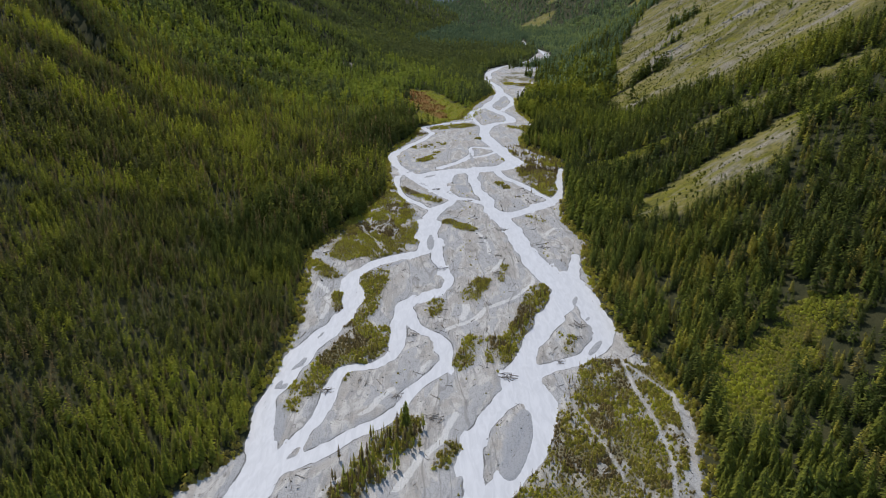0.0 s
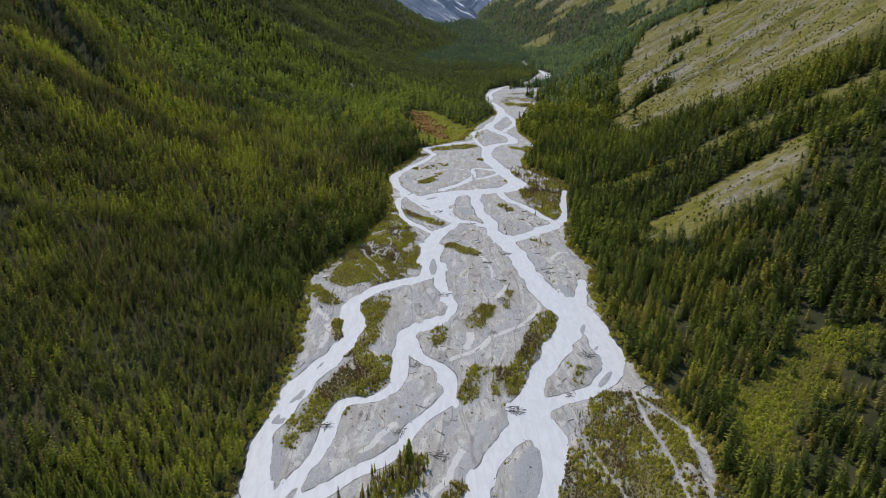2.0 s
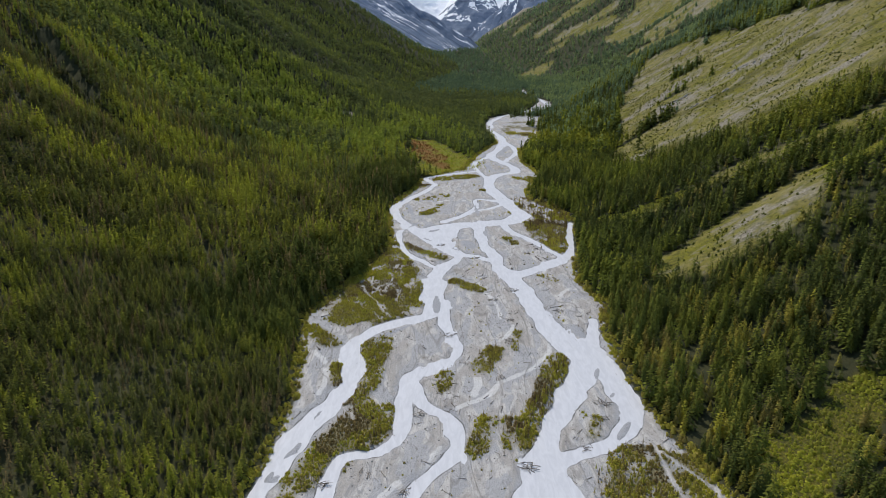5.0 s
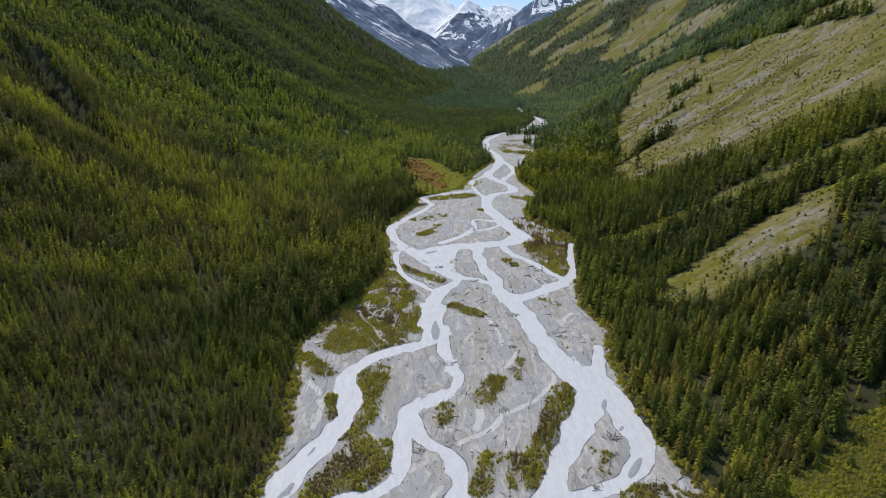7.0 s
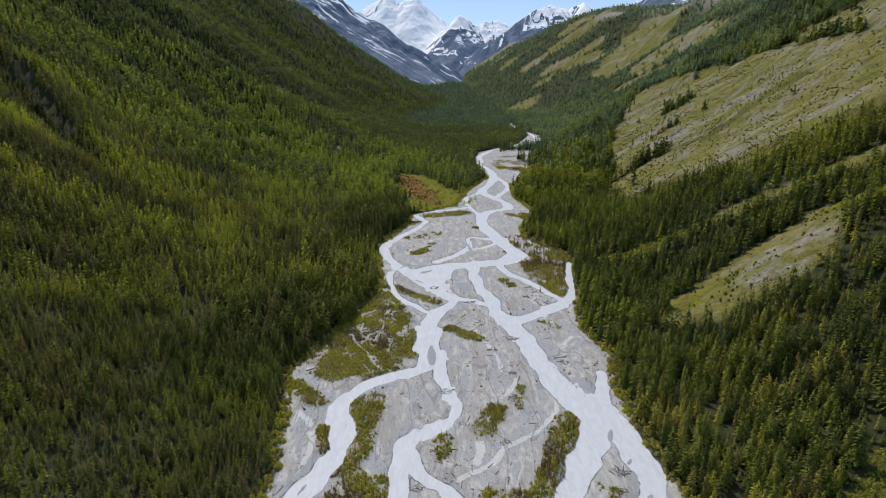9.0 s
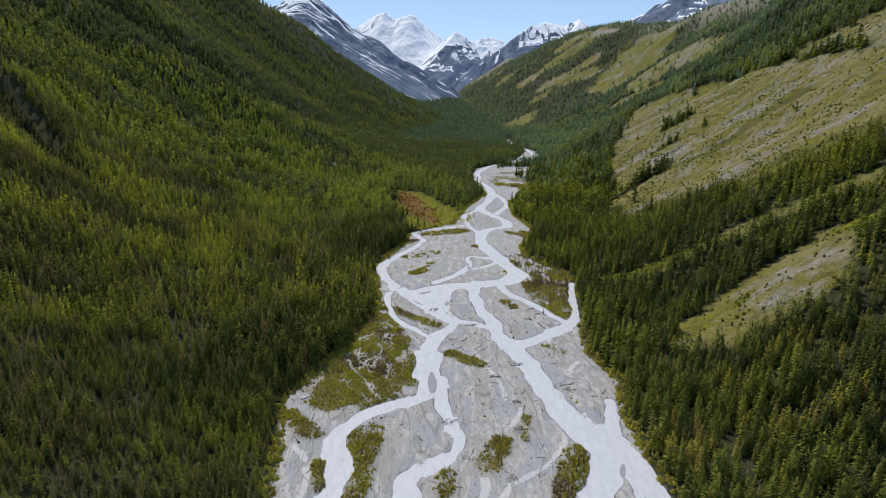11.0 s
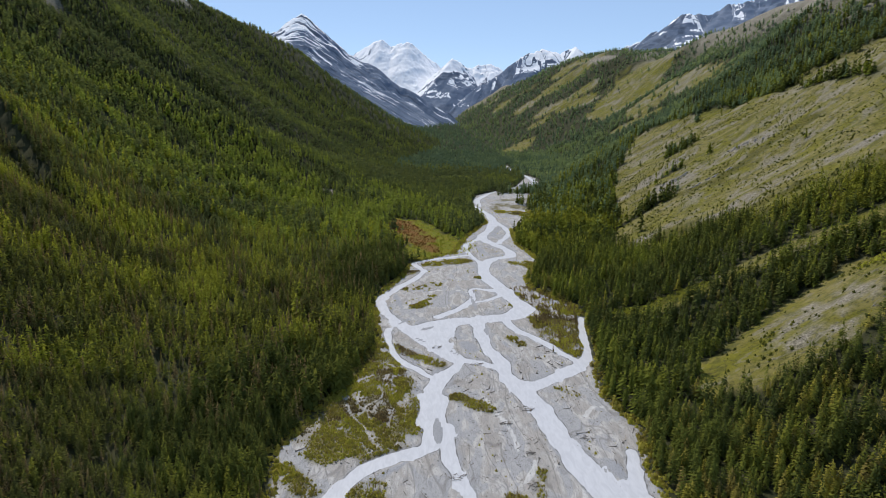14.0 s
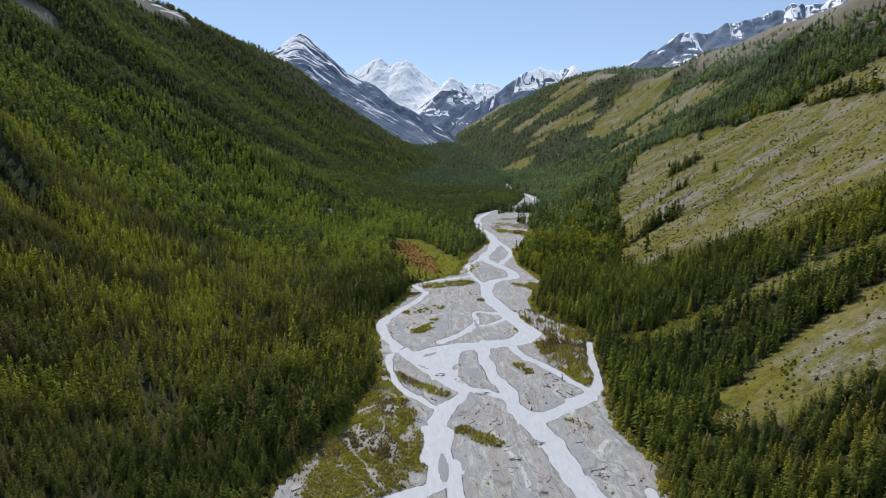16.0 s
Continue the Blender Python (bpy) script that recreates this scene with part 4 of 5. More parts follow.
        at, size, tint, east = at[~first], size[~first], tint[~first], east[~first]
    if 0 < y0 < 1000:
        dead = ~east & (rng.random(len(at)) < np.clip(0.13 + 0.3 * fbm(at[:, 0] / 40, at[:, 1] / 40, 3, 74), 0, 0.45))
        ob = scatter("bare_larches", temps[0], at[dead], 0.7 * size[dead], size[dead], np.full(dead.sum(), 0.4), TWIG, seed + 50)
        tagged(ob, "brown half-bare larches scattered through the forest", "forest")
        at, size, tint, east = at[~dead], size[~dead], tint[~dead], east[~dead]
    if 0 < y0 < 1000:
        young = east & (rng.random(len(at)) < np.clip(0.2 + 0.9 * fbm(at[:, 0] / 28, at[:, 1] / 28, 3, 76), 0.04, 0.8) * (1 - 0.75 * smooth(at[:, 1], 480, 600)))
        low = 0.7 * size[young]
        ob = scatter("young_trees", temps[1], at[young], 1.25 * low, low, np.clip(rng.normal(0.35, 0.3, young.sum()), 0, 1), SHRUB, seed + 60)
        tagged(ob, "yellow-olive young larch and birch between the pines", "forest")
        at, size, tint, east = at[~young], size[~young], tint[~young], east[~young]
    vale = at[:, 0] > west_toe(at[:, 1]) + 30
    # distant trees get the needle colour that has haze mixed in
    hazed = rng.random(len(at)) < np.where(east, smooth(at[:, 1], 1050, 1900), np.where(vale, smooth(at[:, 1], 1850, 2150), smooth(at[:, 1], 2600, 3100)))
    # old dark pines stand along the western bank
    behind = west_bank(at[:, 1]) - at[:, 0] + 18 * fbm(at[:, 0] / 22, at[:, 1] / 22, 2, 77)
    old = ~east & (behind < 75) & (at[:, 1] > 440) & (at[:, 1] < 1040) & (np.abs(at[:, 1] - 695) > 72) & (rng.random(len(at)) < 0.85)
    cool = rng.random(len(at)) < smooth(at[:, 1], 700, 1250)
    for m, mat in ((~east & ~hazed & ~old & ~cool, LARCH), (~east & ~hazed & ~old & cool, HAZY_LARCH), ((east | old) & ~hazed, PINE), (hazed & ~east, HAZY_PINE), (hazed & east, HAZY_PINE)):
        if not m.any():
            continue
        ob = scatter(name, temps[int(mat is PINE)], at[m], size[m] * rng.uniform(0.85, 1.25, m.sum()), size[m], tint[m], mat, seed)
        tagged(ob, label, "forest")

# ---- shrubs ----


def shrub_template(blades, seed):
    """A rounded bush of leafy sprays, one metre high and wide."""
    rng = np.random.default_rng(seed)
    pts, tris = [], []
    for i in range(blades):
        a = 2.4 * i + rng.uniform(-0.4, 0.4)
        z = ((i + rng.random()) / blades) ** 0.8
        r = 0.5 * math.sqrt(max(0.02, 1 - z * z)) * rng.uniform(0.75, 1.15)
        out = np.array((math.cos(a), math.sin(a), 0.0))
        tan = np.array((-math.sin(a), math.cos(a), 0.0))
        up = np.array((0, 0, 1.0))
        n = out * math.sqrt(max(0.0, 1 - z * z)) + up * z
        along = up * math.sqrt(max(0.0, 1 - z * z)) - out * z
        c = out * r + up * (0.06 + 0.85 * z * rng.uniform(0.85, 1.15))
        s = rng.uniform(0.16, 0.27)
        o = len(pts)
        pts += [tuple(c - along * s * 0.8 + tan * s * 0.8 + n * rng.normal(0, 0.06)), tuple(c - along * s * 0.8 - tan * s * 0.8 + n * rng.normal(0, 0.06)),
                tuple(c + along * s * rng.uniform(0.7, 1.5) + n * rng.uniform(0, 0.14))]
        tris.append((o, o + 1, o + 2))
    for k in range(6):  # a closed heart of twigs
        a0, a1 = k * math.pi / 3, (k + 1) * math.pi / 3
        tris.append((len(pts), len(pts) + 1, len(pts) + 2))
        pts += [(0.44 * math.cos(a0), 0.44 * math.sin(a0), 0.08), (0.44 * math.cos(a1), 0.44 * math.sin(a1), 0.08), (0.05 * math.cos(a0), 0.05 * math.sin(a0), 0.78)]
    return np.array(pts), np.array(tris)


SHRUB_T = [shrub_template(8, 500 + i) for i in range(6)]


def thicket(name, label, x, y, keep, low, high, material, seed, wide=1.1, lift=-0.1, templates=SHRUB_T):
    rng = np.random.default_rng(seed)
    x, y = x[keep], y[keep]
    at = np.stack([x, y, ground_z(x, y) + lift], -1)
    big = rng.uniform(low, high, len(at)) * (1 + 0.55 * fbm(x / 9, y / 9, 2, 110))
    tint = np.clip(rng.normal(0.5, 0.3, len(at)) + 0.6 * fbm(x / 20, y / 20, 2, 83), 0, 1)
    return tagged(scatter(name, templates, at, big * wide, big, tint, material, seed), label, "scrub")


x, y, rng = jittered(-130, 190, 190, 1350, 1.3, 81)
wild = cover("scrub", x, y, 2.0) * gaps(x, y) * (0.3 + 0.7 * smooth(fbm(x / 5, y / 9, 3, 80), -0.32, -0.02))
free = (nearness(RIVER, x, y, 4.0) > 1.0) & (nearness(TRACKS, x, y, 3.0) > 0.5)
green = fbm(x / 16, y / 22, 3, 84) > -0.3
pick = rng.random(len(x))
thicket("willow_scrub", "yellow-green willow scrub on the gravel islands", x, y, (pick < 0.97 * wild) & free & green, 0.6, 2.0, SHRUB, 82, 1.15, -0.1)
thicket("brown_scrub", "brown half-bare scrub on the gravel islands", x, y, (pick < 0.97 * wild) & free & ~green, 0.5, 1.6, TWIG, 85, 1.25, -0.1)
sparse = (np.minimum(x - west_bank(y), east_bank(y) - x) > 2) & (fbm(x / 12, y / 18, 3, 86) > 0.22) & (pick < 0.016) & (nearness(RIVER, x, y, 4.0) > 2)
thicket("bar_tussocks", "scattered low willow tussocks on bare gravel", x, y, sparse & (wild < 0.2), 0.6, 1.6, SHRUB, 87)
edge = np.maximum(west_bank(y) - x, x - east_bank(y))
thicket("bank_scrub", "willow scrub along the forest's edge", x, y, (np.abs(edge - 1) < 4) & (pick < 0.25) & (nearness(RIVER, x, y, 4.0) > 1), 1.2, 3.6, SHRUB, 88)
x, y, rng = jittered(130, 350, 260, 760, 2.0, 89)
thicket("clearing_scrub", "yellow-green scrub in a forest clearing", x, y, rng.random(len(x)) < 0.9 * cover("clearing", x, y), 0.8, 2.2, SAPLING, 90, 1.4, -0.1)
x, y, rng = jittered(150, 760, 490, 1700, 4.6, 91)
open_ = meadow_at(x, y) * (np.maximum(west_bank(y) - x, x - east_bank(y)) > 5)
dense = smooth(fbm(x / 45, y / 30, 3, 92), -0.1, 0.5)
thicket("meadow_juniper", "dark green juniper bushes dotting the open slope", x, y, rng.random(len(x)) < 0.6 * open_ * (0.3 + dense + 0.8 * cover("lush", x, y, 5, 0.9) * (x > 340) * (y < 860)), 0.6, 2.5, JUNIPER, 93, 1.35, -0.1)
x, y, rng = jittered(-110, 60, 950, 1240, 3.2, 94)
thicket("heath_scrub", "olive dwarf birch on the red heath", x, y, (rng.random(len(x)) < 0.6 * cover("heath", x, y, 9, 0.9)) & (cover("rust", x, y) < 0.5), 0.5, 2.0, SAPLING, 95, 1.3)
thicket("rusty_scrub", "rust-red dwarf birch in the middle of the heath", x, y, rng.random(len(x)) < 0.75 * cover("rust", x, y, 7, 1.0), 0.5, 1.9, RUSTY, 101, 1.4)


def stone_template(seed):
    """An angular stone, about one metre across."""
    rng = np.random.default_rng(seed)
    g = (1 + math.sqrt(5)) / 2
    v = np.array([(-1, g, 0), (1, g, 0), (-1, -g, 0), (1, -g, 0), (0, -1, g), (0, 1, g), (0, -1, -g), (0, 1, -g), (g, 0, -1), (g, 0, 1), (-g, 0, -1), (-g, 0, 1)]) / 3.6
    f = np.array([(0, 11, 5), (0, 5, 1), (0, 1, 7), (0, 7, 10), (0, 10, 11), (1, 5, 9), (5, 11, 4), (11, 10, 2), (10, 7, 6), (7, 1, 8),
                  (3, 9, 4), (3, 4, 2), (3, 2, 6), (3, 6, 8), (3, 8, 9), (4, 9, 5), (2, 4, 11), (6, 2, 10), (8, 6, 7), (9, 8, 1)])
    return v * rng.uniform(0.6, 1.25, (12, 1)) + (0, 0, 0.15), f


STONE_T = [stone_template(600 + i) for i in range(5)]
x, y, rng = jittered(170, 640, 490, 1320, 3.0, 96)
rocky = cover("scree", x, y, 8, 1.3) + 0.05 * meadow_at(x, y) * (x > east_toe(y) + 15)
keep = rng.random(len(x)) < 0.3 * rocky * smooth(fbm(x / 20, y / 20, 3, 100), -0.1, 0.3)
ob = thicket("scree_boulders", "grey angular boulders strewn over the scree", x, y, keep, 0.25, 1.1, BOULDER, 97, 1.2, 0.0, STONE_T)
ob["category"] = "boulders"
# broken ledges that stick out of the big meadow, with their beds running up the slope
ledge_meshes = []
for i in range(5):
    v, f = stone_template(640 + i)
    me = bpy.data.meshes.new("ledge")
    fill_mesh(me, v, f, BOULDER, False)
    ledge_meshes.append(me)
for x0, y0, x1, y1, wide, count in ((352, 1162, 408, 1184, 17, 34), (377, 1083, 422, 1074, 6, 22), (462, 1170, 490, 1128, 9, 14)):
    rng = random.Random(int(x0))
    mx, my = (x0 + x1) / 2, (y0 + y1) / 2
    outcrop = new("rock_outcrop")
    outcrop.matrix_world = pose(mx, my, float(ground_z(np.array([mx]), np.array([my]))[0]))
    tagged(outcrop, "grey broken rock ledges sticking out of the meadow", "rock outcrop", "rock outcrops")
    for i in range(count):
        u, w = rng.random(), rng.gauss(0, 0.5) * wide
        lx, ly = x0 + u * (x1 - x0) - mx + rng.uniform(-3, 3), y0 + u * (y1 - y0) - my + w
        lz = float(ground_z(np.array([lx + mx]), np.array([ly + my]))[0]) - outcrop.matrix_world.translation.z
        ledge = new("ledge", ledge_meshes[i % 5])
        ledge.parent = outcrop
        long = rng.uniform(2.5, 8.0)
        ledge.matrix_local = pose(lx, ly, lz, rng.uniform(-10, 10), -30, rng.uniform(-14, 14)) @ Matrix.Diagonal((long, rng.uniform(1.4, 2.8), rng.uniform(1.6, 3.4), 1))
x, y, rng = jittered(-120, 130, 190, 620, 3.5, 98)
keep = (np.minimum(x - west_bank(y), east_bank(y) - x) > 1) & (nearness(RIVER, x, y, 4.0) > 0.3) & (rng.random(len(x)) < 0.12)
ob = thicket("bar_boulders", "grey river boulders on the gravel bars", x, y, keep, 0.3, 0.8, BOULDER, 99, 1.2, 0.0, STONE_T)
ob["category"] = "boulders"

# ---- single trees and driftwood near the camera ----


def mesh_of(name, verts, faces, material, tint=None):
    me = bpy.data.meshes.new(name)
    fill_mesh(me, np.asarray(verts, float), np.asarray(faces), material)
    if tint is not None:
        a = me.attributes.new("tint", "FLOAT", "POINT")
        a.data.foreach_set("value", np.asarray(tint, np.float32))
    return me


def part(name, me, parent, label=""):
    ob = new(name, me)
    ob.parent = parent
    if label:
        ob["label"] = label
    return ob


def tube(points, radii, sides=7):
    """Points and triangles of a tapering tube through the points."""
    v, f = [], []
    for i, (p, r) in enumerate(zip(points, radii)):
        q = points[min(i + 1, len(points) - 1)]
        o = points[max(i - 1, 0)]
        d = (Vector(q) - Vector(o)).normalized()
        u = d.orthogonal().normalized()
        w = d.cross(u)
        for k in range(sides):
            a = 2 * math.pi * k / sides
            v.append(tuple(Vector(p) + r * (math.cos(a) * u + math.sin(a) * w)))
    for i in range(len(points) - 1):
        for k in range(sides):
            a, b, c, e = i * sides + k, i * sides + (k + 1) % sides, (i + 1) * sides + (k + 1) % sides, (i + 1) * sides + k
            f += [(a, b, c), (a, c, e)]
    for end in (0, (len(points) - 1) * sides):
        f += [(end, end + k, end + k + 1) for k in range(1, sides - 1)]
    return v, f


def conifer(name, label, seed, spread, tufts, size, skirt, needles, bare=0.0, group=""):
    """A conifer one metre high on an Empty at its foot: trunk with a few limbs, and a crown."""
    rng = np.random.default_rng(seed)
    tree = new(name)
    bend = rng.normal(0, 0.012, (6, 2)).cumsum(0)
    line = [(bend[i, 0] if i else 0, bend[i, 1] if i else 0, h) for i, h in enumerate((-0.03, 0.15, 0.35, 0.55, 0.75, 0.97))]
    v, f = tube(line, (0.016, 0.013, 0.011, 0.008, 0.005, 0.001), 6)
    for k in range(7):
        h = rng.uniform(0.12, 0.7)
        a, l = rng.uniform(0, 6.28), spread * (1 - h) * rng.uniform(0.7, 1.2)
        lv, lf = tube([(0, 0, h), (l * math.cos(a), l * math.sin(a), h - 0.02)], (0.004, 0.001), 4)
        f += [tuple(i + len(v) for i in t) for t in lf]
        v += lv
    part("trunk", mesh_of("conifer_trunk", v, f, BARK), tree, "grey-brown bark")
    tv, tf = tuft_template(tufts, seed, spread, size, max(skirt, bare), 0.55, 0.62)
    tint = np.repeat(np.clip(rng.normal(0.36, 0.2, len(tf)), 0, 1), 3)
    part("crown", mesh_of("conifer_crown", tv, tf, needles, tint), tree)
    return tagged(tree, label, "tree", group)


LARCHES = [conifer("larch", "young larch with light green needles at the forest's edge", 700 + i, (0.115, 0.13, 0.105, 0.12)[i], 170, 0.068, 0.18, LARCH, group="riverside larches") for i in range(4)]
PINES = [conifer("siberian_pine", "broad dark green pine beside the gravel tracks", 720 + i, (0.14, 0.165, 0.13)[i], 260, 0.06, 0.08, PINE, group="eastern pines") for i in range(3)]
SLIMS = [conifer("slim_larch", "slender larch with bare lower trunk on a gravel island", 740 + i, (0.085, 0.1, 0.09)[i], 84, 0.06, 0.2, (SAPLING, SHRUB, TWIG)[i], 0.25, group="island larches") for i in range(3)]
rng = np.random.default_rng(750)


def plant(protos, places):
    """One tree of the kinds given at each (x, y, z, height)."""
    used = set()
    for k, (x, y, z, h) in enumerate(places):
        proto = protos[k % len(protos)]
        m = Matrix.LocRotScale((x, y, z), Euler((rng.normal(0, 0.02), rng.normal(0, 0.02), rng.uniform(0, 6.28))), (h * rng.uniform(0.9, 1.2),) * 2 + (h,))
        if proto.name in used:
            copy_thing(proto, m)
        else:
            used.add(proto.name)
            LATER.append((proto, m))


LATER = []
plant(LARCHES, [(x, y, z, h) for x, y, z, h, e in HERO if not e])
plant(PINES, [(x, y, z, h) for x, y, z, h, e in HERO if e])
spots = []
for x0, y0, x1, y1, wide, count, low, high in ((-17, 272, -40, 228, 10, 125, 4.5, 9.5), (70, 422, 37, 340, 6, 85, 3, 6.5), (88, 318, 50, 226, 16, 72, 2.5, 6.0),
                                              (-46, 446, -55, 378, 5, 16, 3, 5.5)):
    for _ in range(count):
        t = rng.random()
        x, y = x0 + (x1 - x0) * t + rng.normal(0, wide / 2), y0 + (y1 - y0) * t + rng.normal(0, wide / 2)
        if nearness(RIVER, np.array([x]), np.array([y]), 4.0)[0] < 1.5:
            continue
        spots.append((x, y, float(ground_z(x, y)[0]) - 0.05, rng.uniform(low, high)))
plant(SLIMS, spots)
tall = conifer("lone_larch", "tall lone larch rising over the island thicket", 760, 0.13, 320, 0.06, 0.25, LARCH, 0.2)
LATER.append((tall, Matrix.LocRotScale((-17.5, 268, float(ground_z(-17.5, 268.0)[0]) - 0.05), None, (17, 17, 17))))
for proto, m in LATER:
    proto.matrix_basis = m

x, y, rng2 = jittered(70, 140, 640, 830, 3.0, 101)
keep = (rng2.random(len(x)) < 0.3 * cover("scrub", x, y)) & (nearness(RIVER, x, y, 4.0) > 1.5)
thicket("bare_saplings", "brown bare saplings standing in riverside scrub", x, y, keep, 4.0, 8.0, TWIG, 102, 0.8, -0.1, MID_T)
x, y, rng2 = jittered(-70, 100, 205, 450, 2.6, 103)
keep = (rng2.random(len(x)) < 0.42 * cover("scrub", x, y)) & (nearness(RIVER, x, y, 4.0) > 1.0) & (nearness(TRACKS, x, y, 3.0) > 0.5)
thicket("bare_saplings", "brown bare saplings standing in riverside scrub", x, y, keep, 2.0, 5.0, TWIG, 104, 0.7, -0.1, MID_T)

# driftwood


def driftwood(seed, rooted):
    """A bleached log, one metre long, lying along x; some keep their roots."""
    rng = np.random.default_rng(seed)
    bend = rng.normal(0, 0.012, (6, 2)).cumsum(0)
    v, f = tube([(-0.5 + 0.2 * i, bend[i, 0], 0.02 + abs(bend[i, 1])) for i in range(6)], (0.03, 0.027, 0.024, 0.02, 0.016, 0.008), 7)
    for k in range(4):
        s, a = rng.uniform(-0.2, 0.45), rng.uniform(-1.2, 1.2)
        l = rng.uniform(0.04, 0.14)
        lv, lf = tube([(s, 0, 0.02), (s + 0.6 * l, l * math.sin(a), 0.02 + l * abs(math.cos(a)))], (0.008, 0.003), 4)
        f += [tuple(i + len(v) for i in t) for t in lf]
        v += lv
    log = new("driftwood_log", mesh_of("driftwood_log", v, f, DRIFT))
    if rooted:
        v, f = [(-0.49, 0, 0.03), (-0.53, 0, 0.03)], []
        for k in range(18):
            a = k * math.pi / 9 + rng.uniform(-0.1, 0.1)
            l = rng.uniform(0.08, 0.13) if k % 2 else rng.uniform(0.03, 0.05)
            v.append((-0.515 + rng.normal(0, 0.008), l * math.cos(a), 0.03 + l * math.sin(a)))
            f += [(0, 2 + k, 2 + (k + 1) % 18), (1, 2 + (k + 1) % 18, 2 + k)]
        part("root_plate", mesh_of("root_plate", v, f, DRIFT), log, "splayed broken roots")
    return tagged(log, "bleached driftwood log lying on river gravel", "driftwood", "driftwood logs on the bars")


def resting(x, y):
    return max(float(ground_z(x, y)[0]), float(floor_rise(y))) + 0.1


LOGS = [driftwood(800 + i, i % 2 == 0) for i in range(5)]
lx, ly, rng3 = jittered(-100, 115, 205, 700, 5.0, 105)
dry_bar = (np.minimum(lx - west_bank(ly), east_bank(ly) - lx) > 4) & (nearness(RIVER, lx, ly, 4.0) > 2.8) & (cover("scrub", lx, ly) < 0.6)
dry_bar &= fbm(lx / 25, ly / 35, 2, 106) > -0.1
idx = np.nonzero(dry_bar)[0]
idx = idx[rng3.permutation(len(idx))[:300]]
LAID = []
for k, i in enumerate(idx):
    flow = 1.35 + rng3.normal(0, 0.6) + (0.5 if lx[i] < 0 else -0.2)
    l = 1.8 + 5.6 * rng3.random() ** 2
    m = Matrix.LocRotScale((lx[i], ly[i], resting(lx[i], ly[i]) - 0.1), Euler((0, rng3.normal(0, 0.03), flow + (math.pi if rng3.random() < 0.5 else 0))), (l, l * rng3.uniform(1.2, 1.9), l * 1.4))
    if k < 5:
        LAID.append(m)
    else:
        copy_thing(LOGS[k % 5], m)


def log_jam(x, y, wide, count, seed):
    """A heap of stranded logs and sticks."""
    rng = np.random.default_rng(seed)
    jam = new("log_jam")
    jam.matrix_basis = Matrix.Translation((x, y, resting(x, y) - 0.12))
    main = rng.uniform(0, 3.14)
    for k in range(count):
        l = rng.uniform(1.5, 5.0)
        r = wide * rng.random() ** 0.7
        a = rng.uniform(0, 6.28)
        ob = part("log", LOGS[k % 5].data, jam)
        ob.matrix_basis = Matrix.LocRotScale((r * math.cos(a) * 1.4, r * math.sin(a), 0.1 + rng.uniform(0, 1.1) * (1 - r / wide)), Euler((0, rng.normal(0, 0.15), main + rng.normal(0, 0.9))), (l, 1.5 * l, 1.5 * l))
    return tagged(jam, "heap of stranded grey logs and sticks on gravel", "log jam", "log jams")


for k, (x, y, wide, count) in enumerate(((-17, 360, 3, 18), (35, 316, 4, 26), (-60, 303, 2.5, 16), (83, 373, 4, 24), (50, 541, 3.5, 20), (42, 482, 3, 12), (-2, 459, 4, 20), (-24, 297, 4, 14),
                                        (-43, 311, 3, 10), (80, 356, 3, 12), (39, 450, 3.5, 16), (8, 420, 3, 10), (-5, 279, 4.5, 28), (-21, 279, 2.5, 12), (30, 400, 3.5, 14), (67, 331, 2.5, 12),
                                        (23, 618, 3.5, 16), (34, 520, 3, 14), (80, 500, 3.5, 12), (82, 640, 3, 10), (-6, 655, 3.5, 18))):
    log_jam(x, y, wide, count, 900 + k)
for ob, m in zip(LOGS, LAID):
    ob.matrix_basis = m


def stick_template(seed):
    """A thin crooked stick, one metre long, lying along x."""
    rng = np.random.default_rng(seed)
    v, f = tube([(-0.5, 0, 0.03), (0, rng.normal(0, 0.06), 0.04), (0.5, rng.normal(0, 0.05), 0.03)], (0.03, 0.026, 0.012), 4)
    return np.array(v)[:, (0, 1, 2)], np.array(f)


x, y, rng = jittered(-110, 125, 205, 760, 2.2, 107)
heap = smooth(fbm(x / 14, y / 26, 3, 108), 0.02, 0.4) + 0.35 * cover("scrub", x, y, 6) * (1 - cover("scrub", x, y, 2))
fit_ = (np.minimum(x - west_bank(y), east_bank(y) - x) > 2) & (nearness(RIVER, x, y, 4.0) > 0.6)
rows = nearness(RIVER, x, y, 4.0)
keep = fit_ & (rng.random(len(x)) < 0.03 + 0.36 * heap)
x, y, rows = x[keep], y[keep], rows[keep]
STICK_T = []
for k in range(10):
    tv, tf = stick_template(820 + k)
    a = 1.45 + 0.9 * math.sin(2.1 * k)
    c, s_ = math.cos(a), math.sin(a)
    STICK_T.append((np.stack([tv[:, 0] * c - tv[:, 1] * s_, tv[:, 0] * s_ + tv[:, 1] * c, tv[:, 2]], -1), tf))
long_ = 0.6 + 3.2 * rng.random(len(x)) ** 2.2
for name, label, mat, m in (("pale_sticks", "bleached driftwood sticks strewn over the gravel", DRIFT, rng.random(len(x)) < 0.45), ("dark_sticks", "dark flood wrack of twigs and bark", BARK, None)):
    m = m if m is not None else ~last
    last = m
    at = np.stack([x[m], y[m], ground_z(x[m], y[m]) - 0.01], -1)
    ob = scatter(name, STICK_T, at, long_[m], long_[m], np.full(m.sum(), 0.5), mat, 109, 0.5)
    tagged(ob, label, "driftwood")


# ---- snow mountains at the valley's head ----


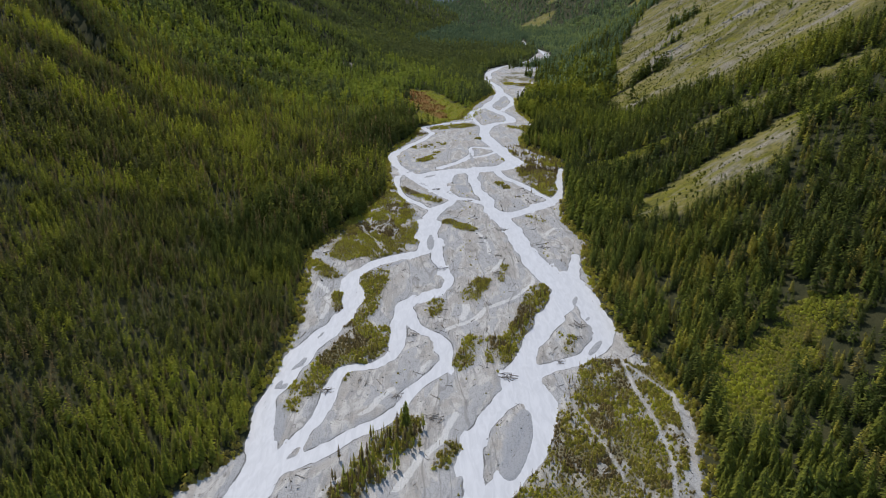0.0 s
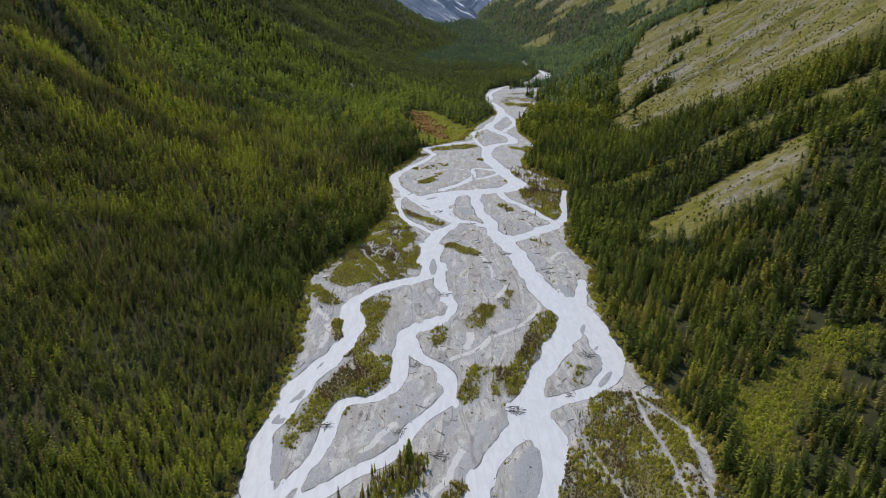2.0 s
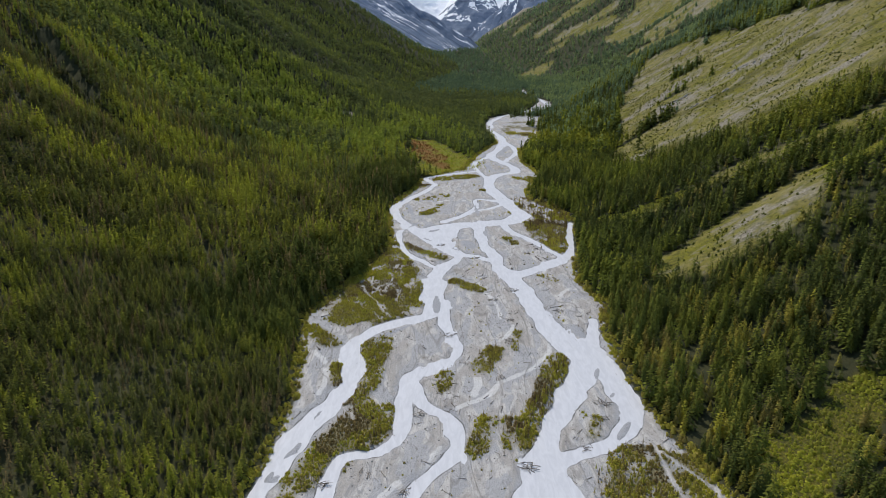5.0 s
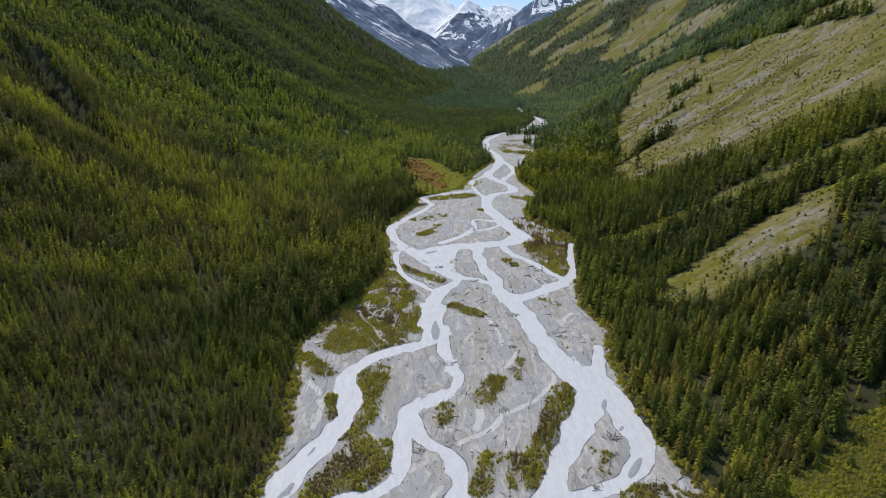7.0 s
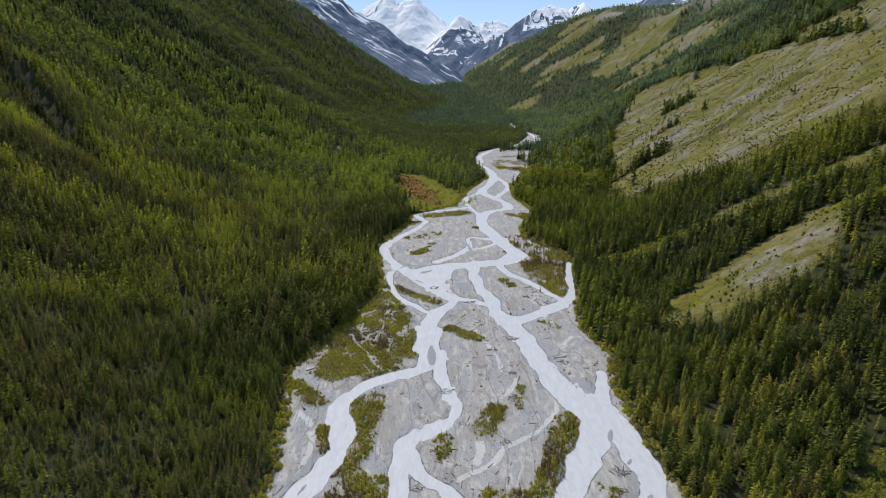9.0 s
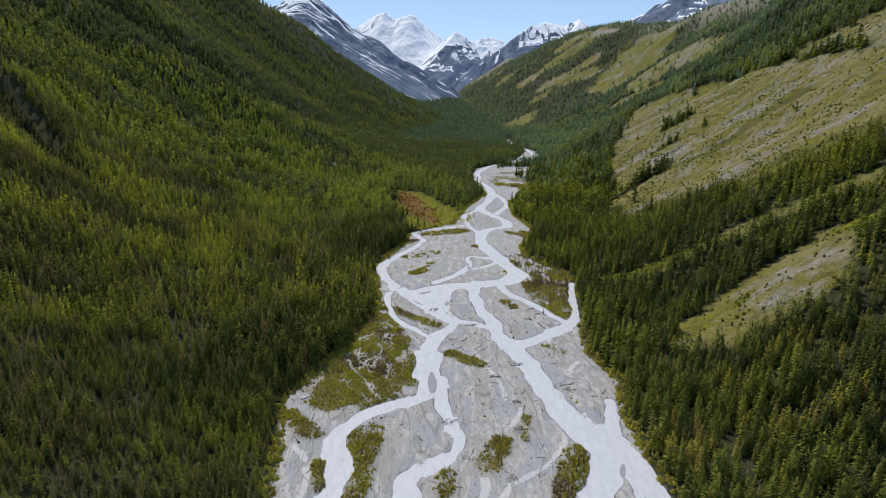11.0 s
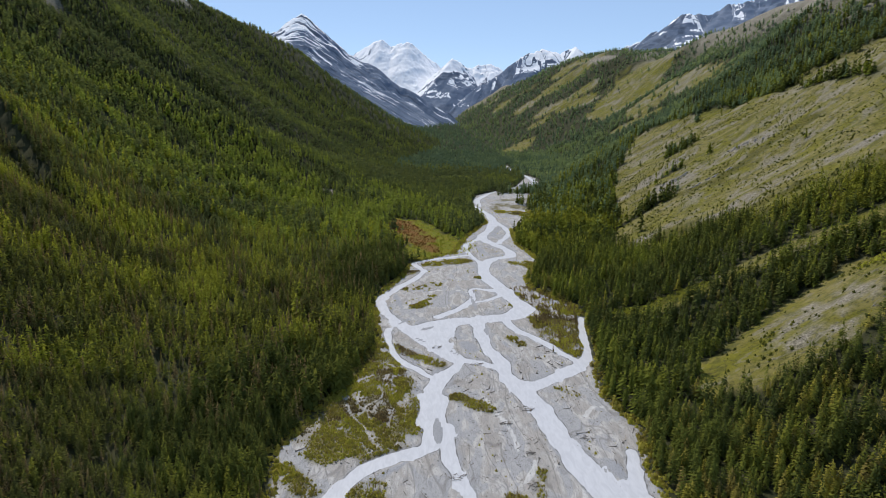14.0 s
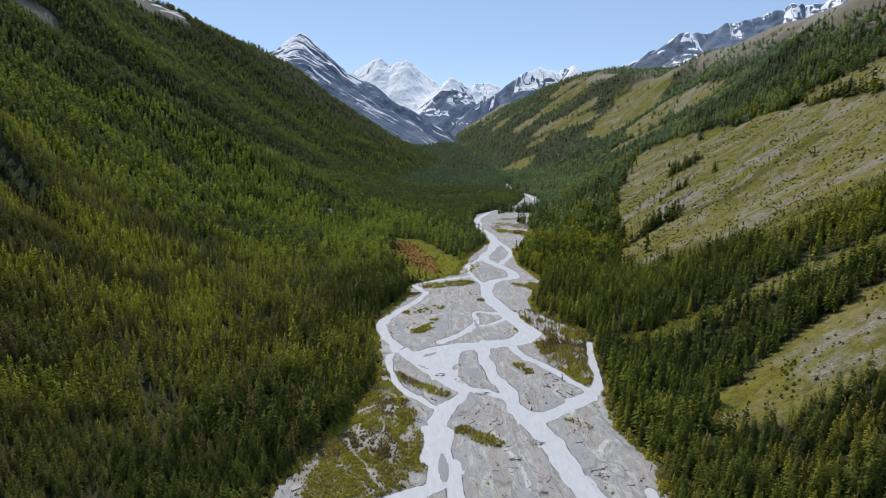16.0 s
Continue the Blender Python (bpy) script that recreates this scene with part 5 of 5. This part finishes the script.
def mountain(name, label, crests, x0, x1, y0, y1, step, material, steep, snow_from, snow_to, seed, rough=1.0, white=0.2, fall=None):
    """A rocky massif under crest lines of (x, y, height), cut by sharp-crested noise and by gullies down its flanks."""
    X, Y = np.meshgrid(np.arange(x0, x1, step), np.arange(y0, y1, step))
    wx = X + 26 * fbm(X / 150, Y / 150, 4, seed)
    wy = Y + 26 * fbm(X / 150 + 7, Y / 150, 4, seed + 3)
    Z = np.full(X.shape, -300.0)
    S_, R_ = np.zeros(X.shape), np.zeros(X.shape)
    start = 0.0
    for crest in crests:
        c = np.array(crest, float)
        run = np.r_[0, np.cumsum(np.hypot(*np.diff(c[:, :2], axis=0).T))]
        at = np.linspace(0, run[-1], max(12, int(run[-1] / 9)))
        px, py, ph = (np.interp(at, run, c[:, k]) for k in range(3))
        ph = ph + 9 * fbm(at / 24, at * 0, 4, seed + 6, 0.65)
        for s, u, v, h in zip(at, px, py, ph):
            r = np.hypot(wx - u, wy - v)
            near = np.minimum(r, 550)
            z = h - steep * 1.12 * r + 0.0003 * near * near + 0.33 * (r - near)
            m = z > Z
            Z[m], S_[m], R_[m] = z[m], start + s, r[m]
        start += run[-1] + 500
    if fall:
        S_, R_ = X * -fall[1] + Y * fall[0], X * fall[0] + Y * fall[1]
    # ribs and snow gullies run down the flanks
    warp = 12 * fbm(X / 70, Y / 70, 4, seed + 8)
    rib = ridged((S_ + warp) / 62, R_ / 380, 5, seed + 9, 0.66)
    n = ridged(X / 80, Y / 80, 6, seed + 10, 0.68)
    rib, n = ((v - v.mean()) / v.std() for v in (rib, n))
    low = smooth(Z, 120, 420)
    broad = ridged(X / 210 + 0.3 * R_ / 210, Y / 210, 3, seed + 20, 0.45)
    broad = (broad - broad.mean()) / broad.std()
    Z = Z + rough * low * (3.0 * n - 5.5 * rib + 4 * broad)
    gz = np.hypot(*np.gradient(Z, step))
    alt = smooth(Z, snow_from, snow_to)
    snow = white + 0.38 * alt + 0.05 * rib + 0.16 * fbm(X / 130, Y / 130, 3, seed + 14) - 0.12 * smooth(gz, 1.1, 2.0)
    ob = sheet(name, X, Y, Z, material, True, snow=snow, across=S_ + warp, down=R_)
    return tagged(ob, label, "mountain", kind="structure")


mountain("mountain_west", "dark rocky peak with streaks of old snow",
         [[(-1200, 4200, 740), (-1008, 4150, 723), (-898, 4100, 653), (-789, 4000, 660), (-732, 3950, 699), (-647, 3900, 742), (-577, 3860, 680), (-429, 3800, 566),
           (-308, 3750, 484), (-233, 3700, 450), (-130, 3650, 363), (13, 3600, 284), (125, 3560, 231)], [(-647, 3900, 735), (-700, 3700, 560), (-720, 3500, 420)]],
         -1040, 240, 3280, 4080, 5, HAZY_ROCK, 0.8, 330, 760, 11, 0.6, 0.26, (0.93, -0.37))
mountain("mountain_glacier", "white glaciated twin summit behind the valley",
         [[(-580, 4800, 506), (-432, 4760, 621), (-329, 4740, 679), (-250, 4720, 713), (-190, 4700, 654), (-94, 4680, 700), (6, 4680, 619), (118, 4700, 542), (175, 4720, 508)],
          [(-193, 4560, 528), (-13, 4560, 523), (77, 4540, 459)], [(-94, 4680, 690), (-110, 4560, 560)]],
         -700, 320, 4250, 4830, 5, HAZY_GLACIER, 0.95, -200, 60, 23, 0.5, 0.46)
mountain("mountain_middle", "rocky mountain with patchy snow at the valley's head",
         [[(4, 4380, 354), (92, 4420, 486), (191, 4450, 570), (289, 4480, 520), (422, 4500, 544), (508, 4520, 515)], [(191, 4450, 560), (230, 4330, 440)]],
         -200, 700, 4050, 4650, 5, HAZY_ROCK, 0.85, 270, 500, 31, 0.6, 0.3)
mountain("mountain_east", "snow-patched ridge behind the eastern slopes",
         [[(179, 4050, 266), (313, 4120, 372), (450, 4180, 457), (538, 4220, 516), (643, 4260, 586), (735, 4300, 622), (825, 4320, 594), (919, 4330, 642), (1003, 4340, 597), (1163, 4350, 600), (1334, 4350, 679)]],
         50, 1500, 3750, 4500, 6, HAZY_ROCK, 0.8, 400, 600, 47, 0.6, 0.25)
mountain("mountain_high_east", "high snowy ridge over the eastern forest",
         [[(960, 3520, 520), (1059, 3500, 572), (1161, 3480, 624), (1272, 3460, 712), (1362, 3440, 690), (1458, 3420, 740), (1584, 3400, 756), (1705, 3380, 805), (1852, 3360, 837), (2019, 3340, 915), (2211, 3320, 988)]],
         800, 2400, 2850, 3650, 7, HAZY_ROCK, 0.7, 620, 1050, 53, 0.6, 0.3)


def snow_patch(x0, y0, x1, y1, wide):
    """A strip of old snow that lies in a gully from (x0, y0) to (x1, y1)."""
    t = np.linspace(0, 1, 14)[:, None]
    u = np.array((-1.0, -0.4, 0.4, 1.0))[None, :]
    l = math.hypot(x1 - x0, y1 - y0)
    w = wide * np.sqrt(np.sin(np.pi * (0.04 + 0.92 * t))) * (1 + 0.4 * fbm(7 * t + x0, 0 * t, 2, 120))
    X = x0 + (x1 - x0) * t - (y1 - y0) / l * w * u
    Y = y0 + (y1 - y0) * t + (x1 - x0) / l * w * u
    Z = ground_z(X.ravel(), Y.ravel()).reshape(X.shape) + 1.2 - 1.6 * np.abs(u) ** 3
    return tagged(sheet("snow_patch", X, Y, Z, SNOW), "strip of old white snow in a rocky gully", "snow patch", "snow patches under the ridge")


for place in ((-775, 2165, -712, 2238, 4.0), (-752, 2168, -702, 2234, 3.5), (-790, 2175, -765, 2205, 3.0), (-812, 2140, -790, 2160, 3.0), (-798, 1492, -790, 1500, 3.0)):
    snow_patch(*place)
